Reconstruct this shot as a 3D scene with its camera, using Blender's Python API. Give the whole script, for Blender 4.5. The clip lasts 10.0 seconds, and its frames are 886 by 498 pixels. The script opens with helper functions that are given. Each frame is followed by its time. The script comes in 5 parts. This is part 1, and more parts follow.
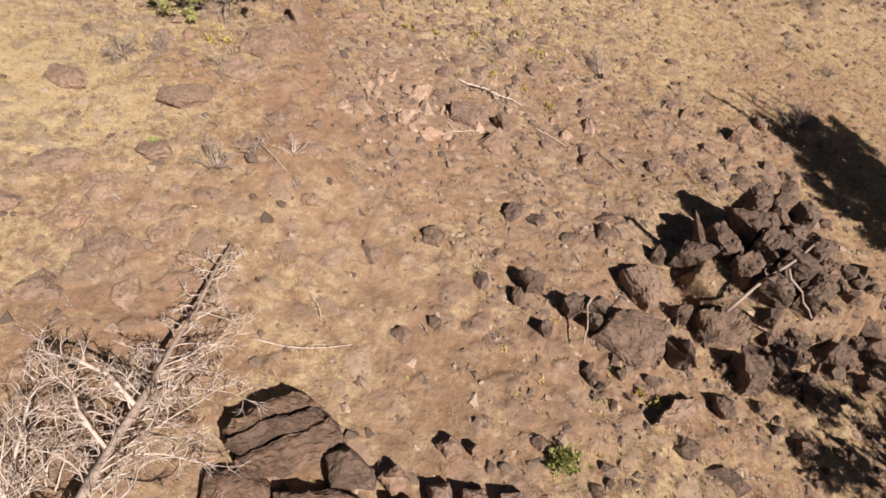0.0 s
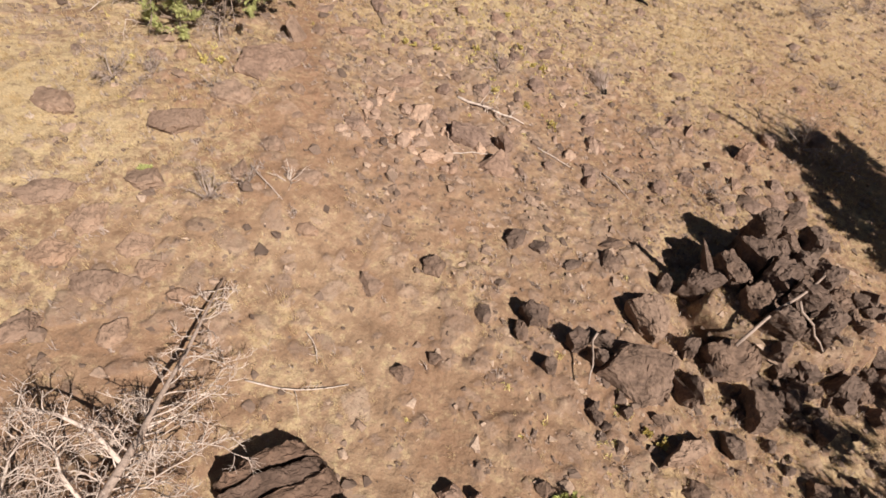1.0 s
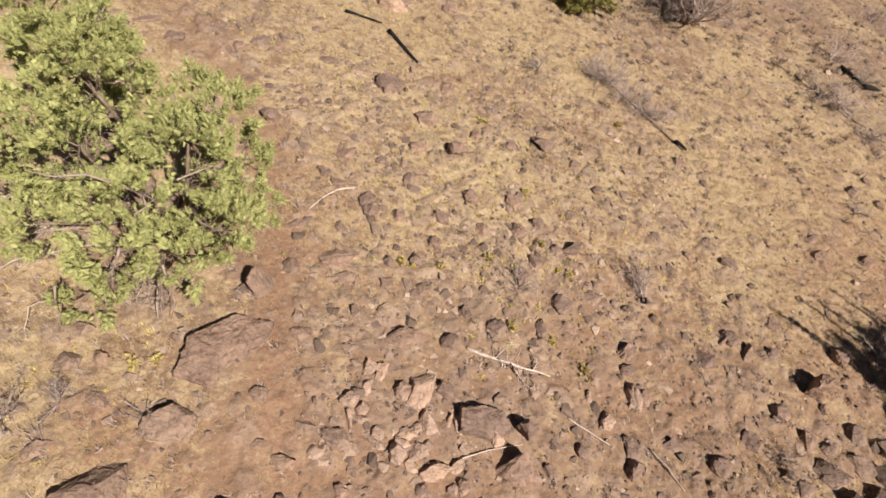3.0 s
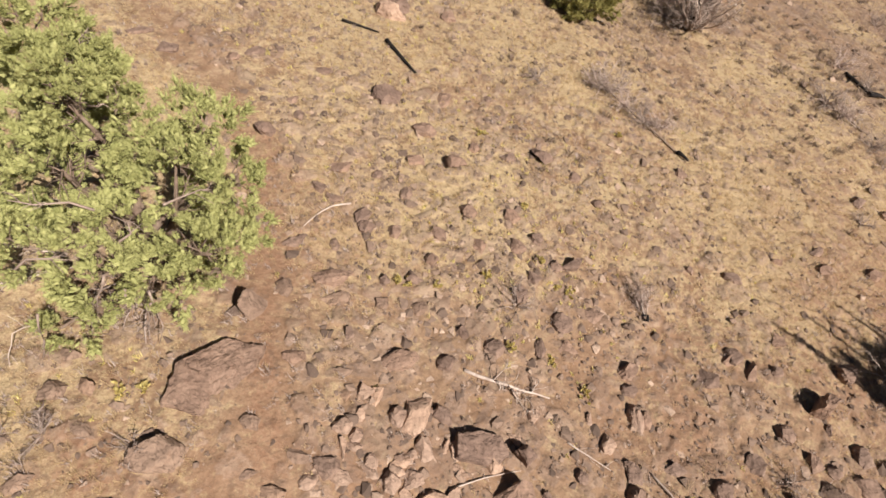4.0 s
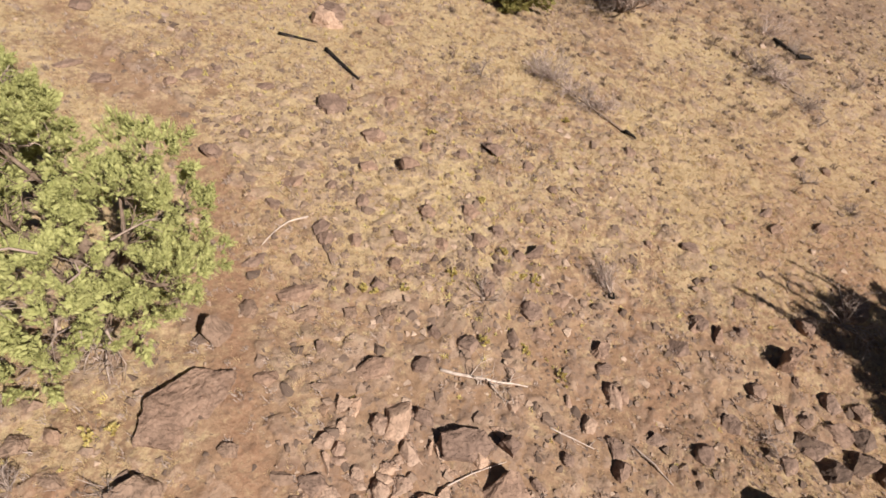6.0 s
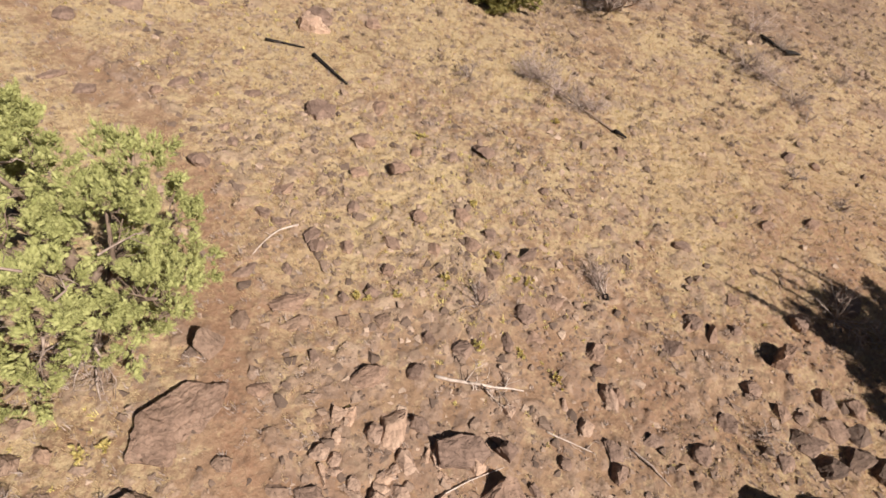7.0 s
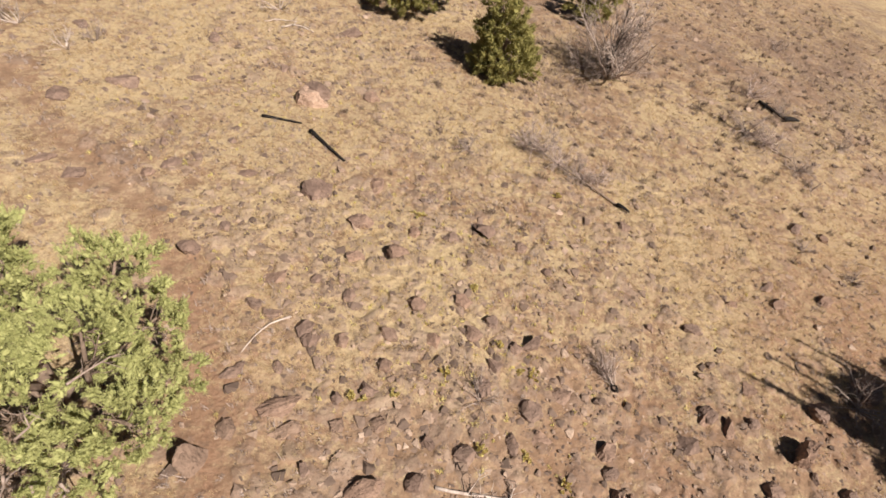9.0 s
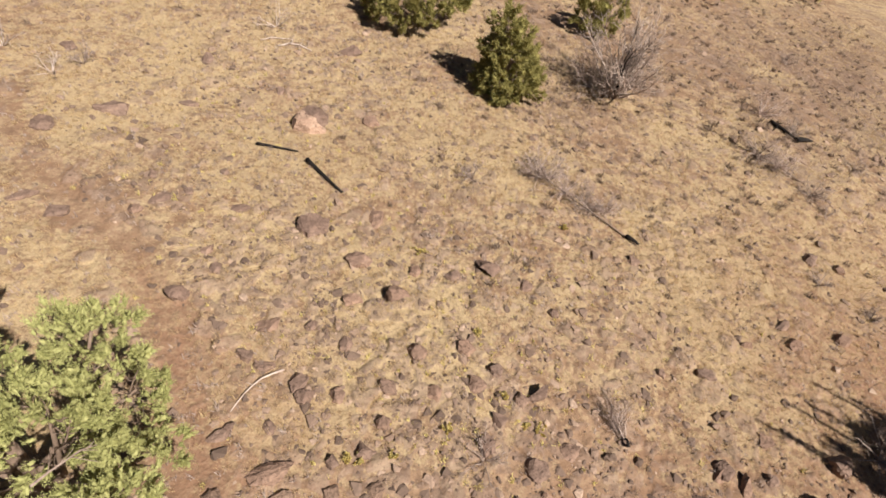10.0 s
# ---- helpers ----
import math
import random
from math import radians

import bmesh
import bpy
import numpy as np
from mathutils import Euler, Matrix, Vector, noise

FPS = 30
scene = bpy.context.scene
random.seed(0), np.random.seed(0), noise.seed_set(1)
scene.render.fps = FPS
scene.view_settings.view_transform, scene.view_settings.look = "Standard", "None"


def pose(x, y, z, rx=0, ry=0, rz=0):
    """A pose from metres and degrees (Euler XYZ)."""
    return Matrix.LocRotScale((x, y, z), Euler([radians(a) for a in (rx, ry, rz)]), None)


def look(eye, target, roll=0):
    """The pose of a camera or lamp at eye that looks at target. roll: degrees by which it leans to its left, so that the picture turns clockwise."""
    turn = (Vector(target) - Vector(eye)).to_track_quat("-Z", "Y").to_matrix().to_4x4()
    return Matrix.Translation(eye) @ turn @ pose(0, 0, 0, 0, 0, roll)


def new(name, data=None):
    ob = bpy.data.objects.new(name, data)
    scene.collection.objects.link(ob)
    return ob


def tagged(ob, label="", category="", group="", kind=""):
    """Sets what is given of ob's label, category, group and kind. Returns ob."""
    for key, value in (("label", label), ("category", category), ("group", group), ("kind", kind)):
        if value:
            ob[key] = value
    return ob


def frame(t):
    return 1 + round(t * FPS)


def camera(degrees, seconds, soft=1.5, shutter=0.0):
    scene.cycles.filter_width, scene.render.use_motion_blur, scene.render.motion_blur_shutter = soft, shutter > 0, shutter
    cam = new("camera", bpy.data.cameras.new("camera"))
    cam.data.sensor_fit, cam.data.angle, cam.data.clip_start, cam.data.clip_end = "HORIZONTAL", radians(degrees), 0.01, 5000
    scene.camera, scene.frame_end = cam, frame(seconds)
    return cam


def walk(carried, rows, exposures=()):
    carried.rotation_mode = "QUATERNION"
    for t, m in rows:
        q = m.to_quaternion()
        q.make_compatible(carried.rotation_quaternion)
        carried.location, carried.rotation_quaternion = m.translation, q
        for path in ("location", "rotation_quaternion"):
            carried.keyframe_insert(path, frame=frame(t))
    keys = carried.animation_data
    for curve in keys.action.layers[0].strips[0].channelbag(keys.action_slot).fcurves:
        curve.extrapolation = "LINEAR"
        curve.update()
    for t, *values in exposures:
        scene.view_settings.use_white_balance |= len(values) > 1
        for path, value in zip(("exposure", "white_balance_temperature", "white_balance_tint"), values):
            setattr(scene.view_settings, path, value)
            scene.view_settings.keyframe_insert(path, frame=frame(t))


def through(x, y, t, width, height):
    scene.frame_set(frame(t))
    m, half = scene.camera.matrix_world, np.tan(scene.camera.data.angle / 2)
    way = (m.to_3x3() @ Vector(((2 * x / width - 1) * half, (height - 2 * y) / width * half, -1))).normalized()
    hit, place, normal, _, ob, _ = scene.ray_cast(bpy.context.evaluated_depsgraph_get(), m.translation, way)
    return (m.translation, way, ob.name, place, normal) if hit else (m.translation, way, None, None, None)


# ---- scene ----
cam = camera(75.64, 10.0, soft=1.6)
# seconds, eye, a point looked at, roll
PATH = [
    (0, (-0.352, -13.563, 11.672), (-0.363, -12.483, 9.989), -0.8),
    (0.5, (-0.371, -13.467, 11.675), (-0.379, -12.39, 9.99), -0.6),
    (1, (-0.402, -12.72, 11.723), (-0.407, -11.648, 10.035), -0.4),
    (1.5, (-0.459, -11.129, 11.864), (-0.46, -10.066, 10.17), -0.2),
    (2, (-0.551, -8.786, 12.102), (-0.546, -7.74, 10.398), 0.3),
    (2.5, (-0.613, -6.397, 12.384), (-0.604, -5.355, 10.677), 0.3),
    (3, (-0.608, -4.916, 12.505), (-0.601, -3.874, 10.798), 0.2),
    (3.2, (-0.576, -4.518, 12.539), (-0.572, -3.483, 10.828), 0.1),
    (4.5, (-0.457, -4.369, 12.445), (-0.455, -3.323, 10.74), -0.2),
    (5, (-0.411, -4.388, 12.462), (-0.392, -3.343, 10.757), -0.5),
    (5.5, (-0.39, -4.395, 12.467), (-0.32, -3.352, 10.762), -1.0),
    (6, (-0.382, -4.394, 12.465), (-0.265, -3.356, 10.759), -1.3),
    (7.5, (-0.299, -4.01, 12.463), (-0.156, -2.973, 10.759), -1.4),
    (8, (-0.252, -3.624, 12.506), (-0.098, -2.528, 10.84), -1.3),
    (8.5, (-0.188, -3.258, 12.545), (-0.025, -2.107, 10.917), -1.3),
    (9, (-0.134, -2.92, 12.578), (0.03, -1.762, 10.956), -1.4),
    (9.5, (-0.063, -2.48, 12.583), (0.1, -1.324, 10.959), -1.4),
    (10, (0.055, -1.5, 12.637), (0.216, -0.348, 11.01), -1.3),
]
walk(cam, [(t, look(eye, target, roll)) for t, eye, target, roll in PATH])

# ---------- daylight ----------
SUN_AZ, SUN_EL = radians(-42), radians(46)
world = bpy.data.worlds.new("daylight")
scene.world = world
world.use_nodes = True
sky = world.node_tree.nodes.new("ShaderNodeTexSky")
sky.sky_type, sky.sun_disc = "NISHITA", False
sky.sun_elevation, sky.sun_rotation = SUN_EL, radians(132)
world.node_tree.nodes["Background"].inputs[1].default_value = 0.018
world.node_tree.links.new(sky.outputs[0], world.node_tree.nodes["Background"].inputs[0])
sun_dir = Vector((math.cos(SUN_EL) * math.cos(SUN_AZ), math.cos(SUN_EL) * math.sin(SUN_AZ), math.sin(SUN_EL)))
sun = new("sun", bpy.data.lights.new("sun", "SUN"))
sun.data.energy, sun.data.angle, sun.data.color = 5.0, radians(0.53), (1.0, 0.935, 0.86)
sun.matrix_world = look(sun_dir * 80, (0, 0, 0))
scene.view_settings.exposure = 0.64


# ---------- materials ----------
class Nodes:
    """Short forms for building a node material."""

    def __init__(self, name, rough=0.9, spec=0.2):
        self.mat = bpy.data.materials.new(name)
        self.mat.use_nodes = True
        self.tree = self.mat.node_tree
        self.bsdf = self.tree.nodes["Principled BSDF"]
        self.bsdf.inputs["Roughness"].default_value = rough
        self.bsdf.inputs["Specular IOR Level"].default_value = spec
        self.coord = self.tree.nodes.new("ShaderNodeNewGeometry").outputs["Position"]

    def link(self, a, b):
        self.tree.links.new(a, b)

    def local(self):
        self.coord = self.tree.nodes.new("ShaderNodeTexCoord").outputs["Object"]
        return self

    def noise(self, scale, detail=4.0, rough=0.6, stretch=None):
        n = self.tree.nodes.new("ShaderNodeTexNoise")
        n.inputs["Scale"].default_value, n.inputs["Detail"].default_value, n.inputs["Roughness"].default_value = scale, detail, rough
        src = self.coord
        if stretch:
            m = self.tree.nodes.new("ShaderNodeMapping")
            m.inputs["Scale"].default_value = stretch
            self.link(src, m.inputs[0])
            src = m.outputs[0]
        self.link(src, n.inputs["Vector"])
        return n.outputs["Fac"]

    def voronoi(self, scale, feature="F1", out="Distance"):
        n = self.tree.nodes.new("ShaderNodeTexVoronoi")
        n.feature = feature
        n.inputs["Scale"].default_value = scale
        self.link(self.coord, n.inputs["Vector"])
        return n.outputs[out]

    def ramp(self, fac, stops):
        n = self.tree.nodes.new("ShaderNodeValToRGB")
        el = n.color_ramp.elements
        while len(el) < len(stops):
            el.new(0.5)
        for e, (p, c) in zip(el, stops):
            e.position = p
            e.color = (c, c, c, 1) if isinstance(c, (int, float)) else (*c, 1)
        self.link(fac, n.inputs[0])
        return n.outputs[0]

    def mix(self, fac, a, b, blend="MIX"):
        n = self.tree.nodes.new("ShaderNodeMix")
        n.data_type, n.blend_type = "RGBA", blend
        for sock, v in ((n.inputs[0], fac), (n.inputs[6], a), (n.inputs[7], b)):
            if isinstance(v, (int, float)):
                sock.default_value = v
            elif isinstance(v, tuple):
                sock.default_value = (*v, 1)
            else:
                self.link(v, sock)
        return n.outputs[2]

    def math(self, op, a, b):
        n = self.tree.nodes.new("ShaderNodeMath")
        n.operation = op
        for sock, v in zip(n.inputs, (a, b)):
            if isinstance(v, (int, float)):
                sock.default_value = v
            else:
                self.link(v, sock)
        return n.outputs[0]

    def attr(self, name):
        n = self.tree.nodes.new("ShaderNodeAttribute")
        n.attribute_name = name
        return n.outputs["Fac"]

    def island(self):
        return self.tree.nodes.new("ShaderNodeNewGeometry").outputs["Random Per Island"]

    def rand(self):
        return self.tree.nodes.new("ShaderNodeObjectInfo").outputs["Random"]

    def color(self, c):
        self.link(c, self.bsdf.inputs["Base Color"])
        return self

    def bump(self, height, strength=0.6, dist=0.02):
        n = self.tree.nodes.new("ShaderNodeBump")
        n.inputs["Strength"].default_value, n.inputs["Distance"].default_value = strength, dist
        self.link(height, n.inputs["Height"])
        if self.bsdf.inputs["Normal"].is_linked:
            self.link(self.bsdf.inputs["Normal"].links[0].from_socket, n.inputs["Normal"])
        self.link(n.outputs[0], self.bsdf.inputs["Normal"])
        return self


def ground_material():
    m = Nodes("dry_ground", 0.95, 0.1)
    big, mid, fine, tiny = m.noise(0.35, 3), m.noise(1.7, 6, 0.65), m.noise(6.5, 7, 0.7), m.noise(30, 5, 0.75)
    soil = m.ramp(mid, [(0.35, (0.198, 0.122, 0.076)), (0.5, (0.282, 0.183, 0.116)), (0.65, (0.360, 0.250, 0.165))])
    soil = m.mix(m.ramp(big, [(0.45, 0.0), (0.65, 0.5)]), soil, (0.228, 0.133, 0.081))
    straw = m.ramp(tiny, [(0.34, (0.294, 0.207, 0.116)), (0.5, (0.403, 0.298, 0.173)), (0.66, (0.505, 0.391, 0.238))])
    patch = m.math("ADD", m.math("MULTIPLY", mid, 0.4), m.math("MULTIPLY", fine, 0.6))
    patch = m.math("ADD", patch, m.math("MULTIPLY", m.math("SUBTRACT", m.attr("grass"), 0.5), 0.2))
    col = m.mix(m.ramp(patch, [(0.43, 0.0), (0.54, 1.0)]), soil, straw)
    stone = m.ramp(m.attr("cobble_tone"), [(0.0, (0.172, 0.121, 0.097)), (0.5, (0.250, 0.176, 0.138)), (0.85, (0.329, 0.235, 0.180)), (1.0, (0.400, 0.293, 0.223))])
    col = m.mix(m.math("MULTIPLY", m.ramp(m.attr("cobble"), [(0.35, 0.0), (0.75, 0.62)]), m.ramp(fine, [(0.38, 0.4), (0.5, 1.0)])), col, stone)
    # dark scoria soil; the same tones paint the shade beneath the fallen tree
    col = m.mix(m.attr("scoria_shade"), col, m.ramp(fine, [(0.38, (0.071, 0.046, 0.035)), (0.5, (0.157, 0.101, 0.074)), (0.62, (0.243, 0.167, 0.121))]))
    trail = m.ramp(m.noise(9, 7, 0.75), [(0.34, (0.172, 0.091, 0.056)), (0.5, (0.248, 0.140, 0.087)), (0.66, (0.322, 0.197, 0.129))])
    col = m.mix(m.math("MULTIPLY", m.attr("bare"), m.ramp(fine, [(0.42, 1.0), (0.62, 0.5)])), col, trail)
    grit = m.voronoi(26)
    col = m.mix(m.ramp(grit, [(0.10, 0.5), (0.24, 0.0)]), col, (0.372, 0.296, 0.219))
    col = m.mix(m.ramp(m.noise(4.2, 6, 0.75), [(0.37, 0.6), (0.46, 0.0)]), col, (0.151, 0.098, 0.068))
    col = m.mix(m.ramp(m.noise(17, 5, 0.8), [(0.37, 0.5), (0.46, 0.0)]), col, (0.151, 0.098, 0.068))
    m.color(col)
    m.bump(m.noise(9, 4, 0.6), 1.0, 0.04)
    m.bump(m.noise(45, 3, 0.6), 1.0, 0.012)
    return m.mat


def rock_material(name, dark, base, light, stain):
    m = Nodes(name, 0.9, 0.25).local()
    a, b = m.noise(2.2, 6, 0.65), m.noise(16, 6, 0.7)
    col = m.ramp(a, [(0.28, dark), (0.5, base), (0.72, light)])
    col = m.mix(m.ramp(b, [(0.3, 0.55), (0.55, 0.0)]), col, dark)
    col = m.mix(m.ramp(m.noise(5, 5, 0.75), [(0.56, 0.0), (0.68, 0.65)]), col, stain)
    hue = m.ramp(m.rand(), [(0.0, (0.82, 0.80, 0.80)), (0.5, (1, 1, 1)), (1.0, (1.18, 1.12, 1.05))])
    col = m.mix(m.ramp(m.noise(42, 4, 0.7), [(0.36, 0.3), (0.46, 0.0)]), col, dark)
    m.color(m.mix(1.0, col, hue, "MULTIPLY"))
    crack = m.ramp(m.noise(3.2, 6, 0.6, (1.0, 2.6, 1.0)), [(0.47, 0.0), (0.5, 1.0), (0.53, 0.0)])
    m.bump(m.math("SUBTRACT", m.noise(5, 5, 0.62), m.math("MULTIPLY", crack, 0.12)), 1.0, 0.06)
    m.bump(m.noise(26, 4, 0.65), 1.0, 0.02)
    return m.mat


def stone_mix_material():
    m = Nodes("mixed_stones", 0.92, 0.2)
    tone = m.ramp(m.island(), [(0.0, (0.11, 0.074, 0.057)), (0.4, (0.19, 0.129, 0.098)), (0.7, (0.28, 0.19, 0.14)), (0.88, (0.38, 0.265, 0.195)), (1.0, (0.50, 0.36, 0.27))])
    m.color(m.mix(m.ramp(m.noise(18, 5, 0.7), [(0.35, 0.5), (0.6, 0.0)]), tone, (0.11, 0.08, 0.06)))
    m.bump(m.noise(24, 4, 0.6), 0.8, 0.02)
    return m.mat


def leaf_material(name, dark, mid, light, through=0.25):
    m = Nodes(name, 0.8, 0.12)
    tone = m.ramp(m.island(), [(0.0, dark), (0.5, mid), (1.0, light)])
    col = m.mix(m.ramp(m.noise(1.3, 3), [(0.42, 0.0), (0.7, 0.55)]), tone, light)
    m.color(col)
    t = m.tree.nodes.new("ShaderNodeBsdfTranslucent")
    m.link(col, t.inputs[0])
    mix = m.tree.nodes.new("ShaderNodeMixShader")
    mix.inputs[0].default_value = through
    m.link(m.bsdf.outputs[0], mix.inputs[1])
    m.link(t.outputs[0], mix.inputs[2])
    m.link(mix.outputs[0], m.tree.nodes["Material Output"].inputs[0])
    return m.mat


def wood_material(name, dark, base, light):
    m = Nodes(name, 0.85, 0.2).local()
    col = m.ramp(m.noise(6, 6, 0.7), [(0.3, dark), (0.5, base), (0.75, light)])
    m.color(m.mix(m.ramp(m.noise(40, 4, 0.7), [(0.3, 0.5), (0.55, 0.0)]), col, dark))
    m.bump(m.noise(25, 3, 0.6, (1, 1, 0.3)), 0.8, 0.01)
    return m.mat


MAT_GROUND = ground_material()
MAT_PINK = rock_material("pink_tuff", (0.288, 0.191, 0.142), (0.432, 0.296, 0.219), (0.528, 0.382, 0.293), (0.336, 0.218, 0.162))
MAT_BROWN = rock_material("brown_stone", (0.152, 0.100, 0.075), (0.257, 0.172, 0.132), (0.361, 0.249, 0.189), (0.351, 0.235, 0.166))
MAT_TAN = rock_material("tan_slab", (0.185, 0.122, 0.089), (0.296, 0.199, 0.144), (0.370, 0.256, 0.186), (0.252, 0.155, 0.106))
MAT_LAVA = rock_material("lava_rock", (0.072, 0.049, 0.038), (0.165, 0.112, 0.086), (0.245, 0.172, 0.134), (0.264, 0.178, 0.128))
MAT_SLAB = rock_material("banded_slab", (0.132, 0.086, 0.065), (0.238, 0.158, 0.119), (0.310, 0.215, 0.162), (0.205, 0.119, 0.083))
MAT_DARK_SLAB = rock_material("dark_slab", (0.072, 0.046, 0.034), (0.150, 0.098, 0.073), (0.245, 0.166, 0.125), (0.240, 0.148, 0.106))
MAT_STONES = stone_mix_material()
MAT_GRASS = leaf_material("dry_grass", (0.414, 0.286, 0.150), (0.540, 0.392, 0.215), (0.648, 0.493, 0.292), 0.35)
MAT_WEED = leaf_material("yellow_weed", (0.48, 0.39, 0.14), (0.64, 0.53, 0.20), (0.76, 0.64, 0.29), 0.3)
MAT_LEAF = leaf_material("juniper_scales", (0.265, 0.272, 0.098), (0.382, 0.380, 0.148), (0.480, 0.466, 0.200), 0.18)
MAT_LEAF_OLIVE = leaf_material("olive_scales", (0.20, 0.18, 0.06), (0.285, 0.253, 0.084), (0.375, 0.33, 0.12), 0.15)
MAT_HERB = leaf_material("fresh_herb", (0.27, 0.275, 0.09), (0.37, 0.37, 0.125), (0.48, 0.47, 0.18), 0.25)
MAT_BARK = wood_material("brown_bark", (0.10, 0.07, 0.05), (0.22, 0.155, 0.115), (0.34, 0.26, 0.20))
MAT_DEAD = wood_material("bleached_wood", (0.302, 0.221, 0.181), (0.540, 0.432, 0.365), (0.713, 0.605, 0.529))
MAT_BRUSH = wood_material("grey_brush", (0.21, 0.155, 0.128), (0.38, 0.295, 0.25), (0.54, 0.44, 0.38))
MAT_FUZZ = wood_material("pale_brush", (0.36, 0.265, 0.225), (0.55, 0.425, 0.365), (0.68, 0.555, 0.485))
MAT_GREYWOOD = wood_material("grey_brown_wood", (0.17, 0.122, 0.098), (0.34, 0.256, 0.208), (0.48, 0.375, 0.315))
MAT_CHAR = wood_material("charred_wood", (0.006, 0.005, 0.005), (0.016, 0.013, 0.012), (0.05, 0.04, 0.034))


# ---------- shape helpers ----------
def hash01(ix, iy, k):
    v = np.sin(ix * 127.1 + iy * 311.7 + k * 74.7) * 43758.5453
    return v - np.floor(v)


def field(x, y, size, k=0, octaves=3):
    """Smooth noise from about -1 to 1 over a plan, for arrays or numbers."""
    total, amp, norm = 0.0, 1.0, 0.0
    for o in range(octaves):
        u, v = np.asarray(x) / size + 17.3 * o, np.asarray(y) / size - 9.1 * o
        i, j = np.floor(u), np.floor(v)
        a, b = u - i, v - j
        a, b = a * a * (3 - 2 * a), b * b * (3 - 2 * b)
        lo = hash01(i, j, k) * (1 - a) + hash01(i + 1, j, k) * a
        hi = hash01(i, j + 1, k) * (1 - a) + hash01(i + 1, j + 1, k) * a
        total = total + amp * (2 * (lo * (1 - b) + hi * b) - 1)
        norm, amp, size = norm + amp, amp * 0.5, size * 0.5
    return total / norm


def swell(x, y, cx, cy, r):
    return np.exp(-((x - cx) ** 2 + (y - cy) ** 2) / (2 * r * r))


def level(v, lim=45.0, run=30.0):
    a = np.abs(v)
    return np.sign(v) * np.where(a < lim, a, lim + run * (1 - np.exp(-np.maximum(a - lim, 0) / run)))


TRAIL = [(-11.5, 14.5), (-9.4, 11.2), (-7.9, 9.6), (-6.6, 8.0), (-5.5, 6.2), (-4.9, 4.4), (-4.5, 2.8), (-4.4, 1), (-3.9, -1.2), (-3.5, -3.2), (-2.6, -6), (-1.0, -8), (-0.3, -10.5), (0.3, -15)]


def trail_distance(x, y):
    best = np.full(np.shape(x), 1e9)
    for (ax, ay), (bx, by) in zip(TRAIL, TRAIL[1:]):
        dx, dy = bx - ax, by - ay
        s = np.clip(((x - ax) * dx + (y - ay) * dy) / (dx * dx + dy * dy), 0, 1)
        best = np.minimum(best, np.hypot(x - ax - s * dx, y - ay - s * dy))
    return best


def stone_weight(x, y):
    w = 0.12 + 0.7 * np.clip(field(x, y, 2.6, 21, 2), 0, 1)
    w = w + 0.8 * swell(x, y, -0.8, -1.8, 1.8) + 0.45 * swell(x, y, 6, -5, 4) + 0.45 * swell(x, y, -1, 3.5, 3.5) + 0.3 * swell(x, y, 4, 4, 5) + 0.3 * swell(x, y, 0, -12, 2) + 0.5 * swell(x, y, 24, 21, 7) - 0.15 * swell(x, y, -1, -7.6, 2.4) + 0.2 * swell(x, y, -6, -6, 2.5) + 0.35 * swell(x, y, 3, -9, 3)
    return np.clip(np.maximum(w, 0.03) * np.clip(trail_distance(x, y) / 0.7, 0.1, 1), 0, 1)


def cobbles(x, y, size, k):
    """Stones set in the soil: how far each place lies inside its stone (0 at the joint), and that stone's own random number."""
    u, v = np.asarray(x) / size + 0.35 * field(x, y, size * 1.3, k, 1), np.asarray(y) / size + 0.35 * field(x, y, size * 1.3, k + 1, 1)
    i, j = np.floor(u), np.floor(v)
    f1, f2, tone = np.full(np.shape(u), 9.0), np.full(np.shape(u), 9.0), np.zeros(np.shape(u))
    for a in (-1, 0, 1):
        for b in (-1, 0, 1):
            d = np.hypot(i + a + hash01(i + a, j + b, k) - u, j + b + hash01(i + a, j + b, k + 3) - v)
            tone = np.where(d < f1, hash01(i + a, j + b, k + 7), tone)
            f2 = np.minimum(f2, np.maximum(d, f1))
            f1 = np.minimum(f1, d)
    return np.clip((f2 - f1) / 0.17, 0, 1), tone


def stone_bed(x, y):
    """Height, cover and tone of the stones set in the ground."""
    w = stone_weight(x, y)
    h, cover, shade = 0.0, 0.0, 0.0
    for size, k, high in ((0.5, 31, 0.048), (0.25, 43, 0.036)):
        inside, tone = cobbles(x, y, size, k)
        on = (tone < 0.03 + 0.4 * w) * inside
        h = h + high * on * (0.45 + hash01(np.round(tone * 997), 3.0, k))
        cover = np.maximum(cover, on)
        shade = np.where(on > 0.3, hash01(np.round(tone * 997), 7.0, k), shade)
    return h, cover, shade


def outcrop_rise(x, y):
    """The raised shelf under the lava outcrop, steep on its north-west side, with a hollow below it."""
    d = ((x - 8.1) / 2.8) ** 2 + ((y + 6.05) / 2.0) ** 2 + 0.3 * field(x, y, 1.1, 61, 2)
    s = np.clip((1.2 - d) / 0.35, 0, 1)
    edge = -0.7 * (x - 6.2) + 0.71 * (y + 5.95) + 0.15 * field(x, y, 0.7, 63, 2)
    s = s * np.clip(0.5 - edge / 0.35, 0, 1)
    return 0.7 * s * s * (3 - 2 * s) - 0.35 * swell(x, y, 5.75, -5.0, 0.6) - 0.2 * swell(x, y, 5.5, -7.1, 0.5)


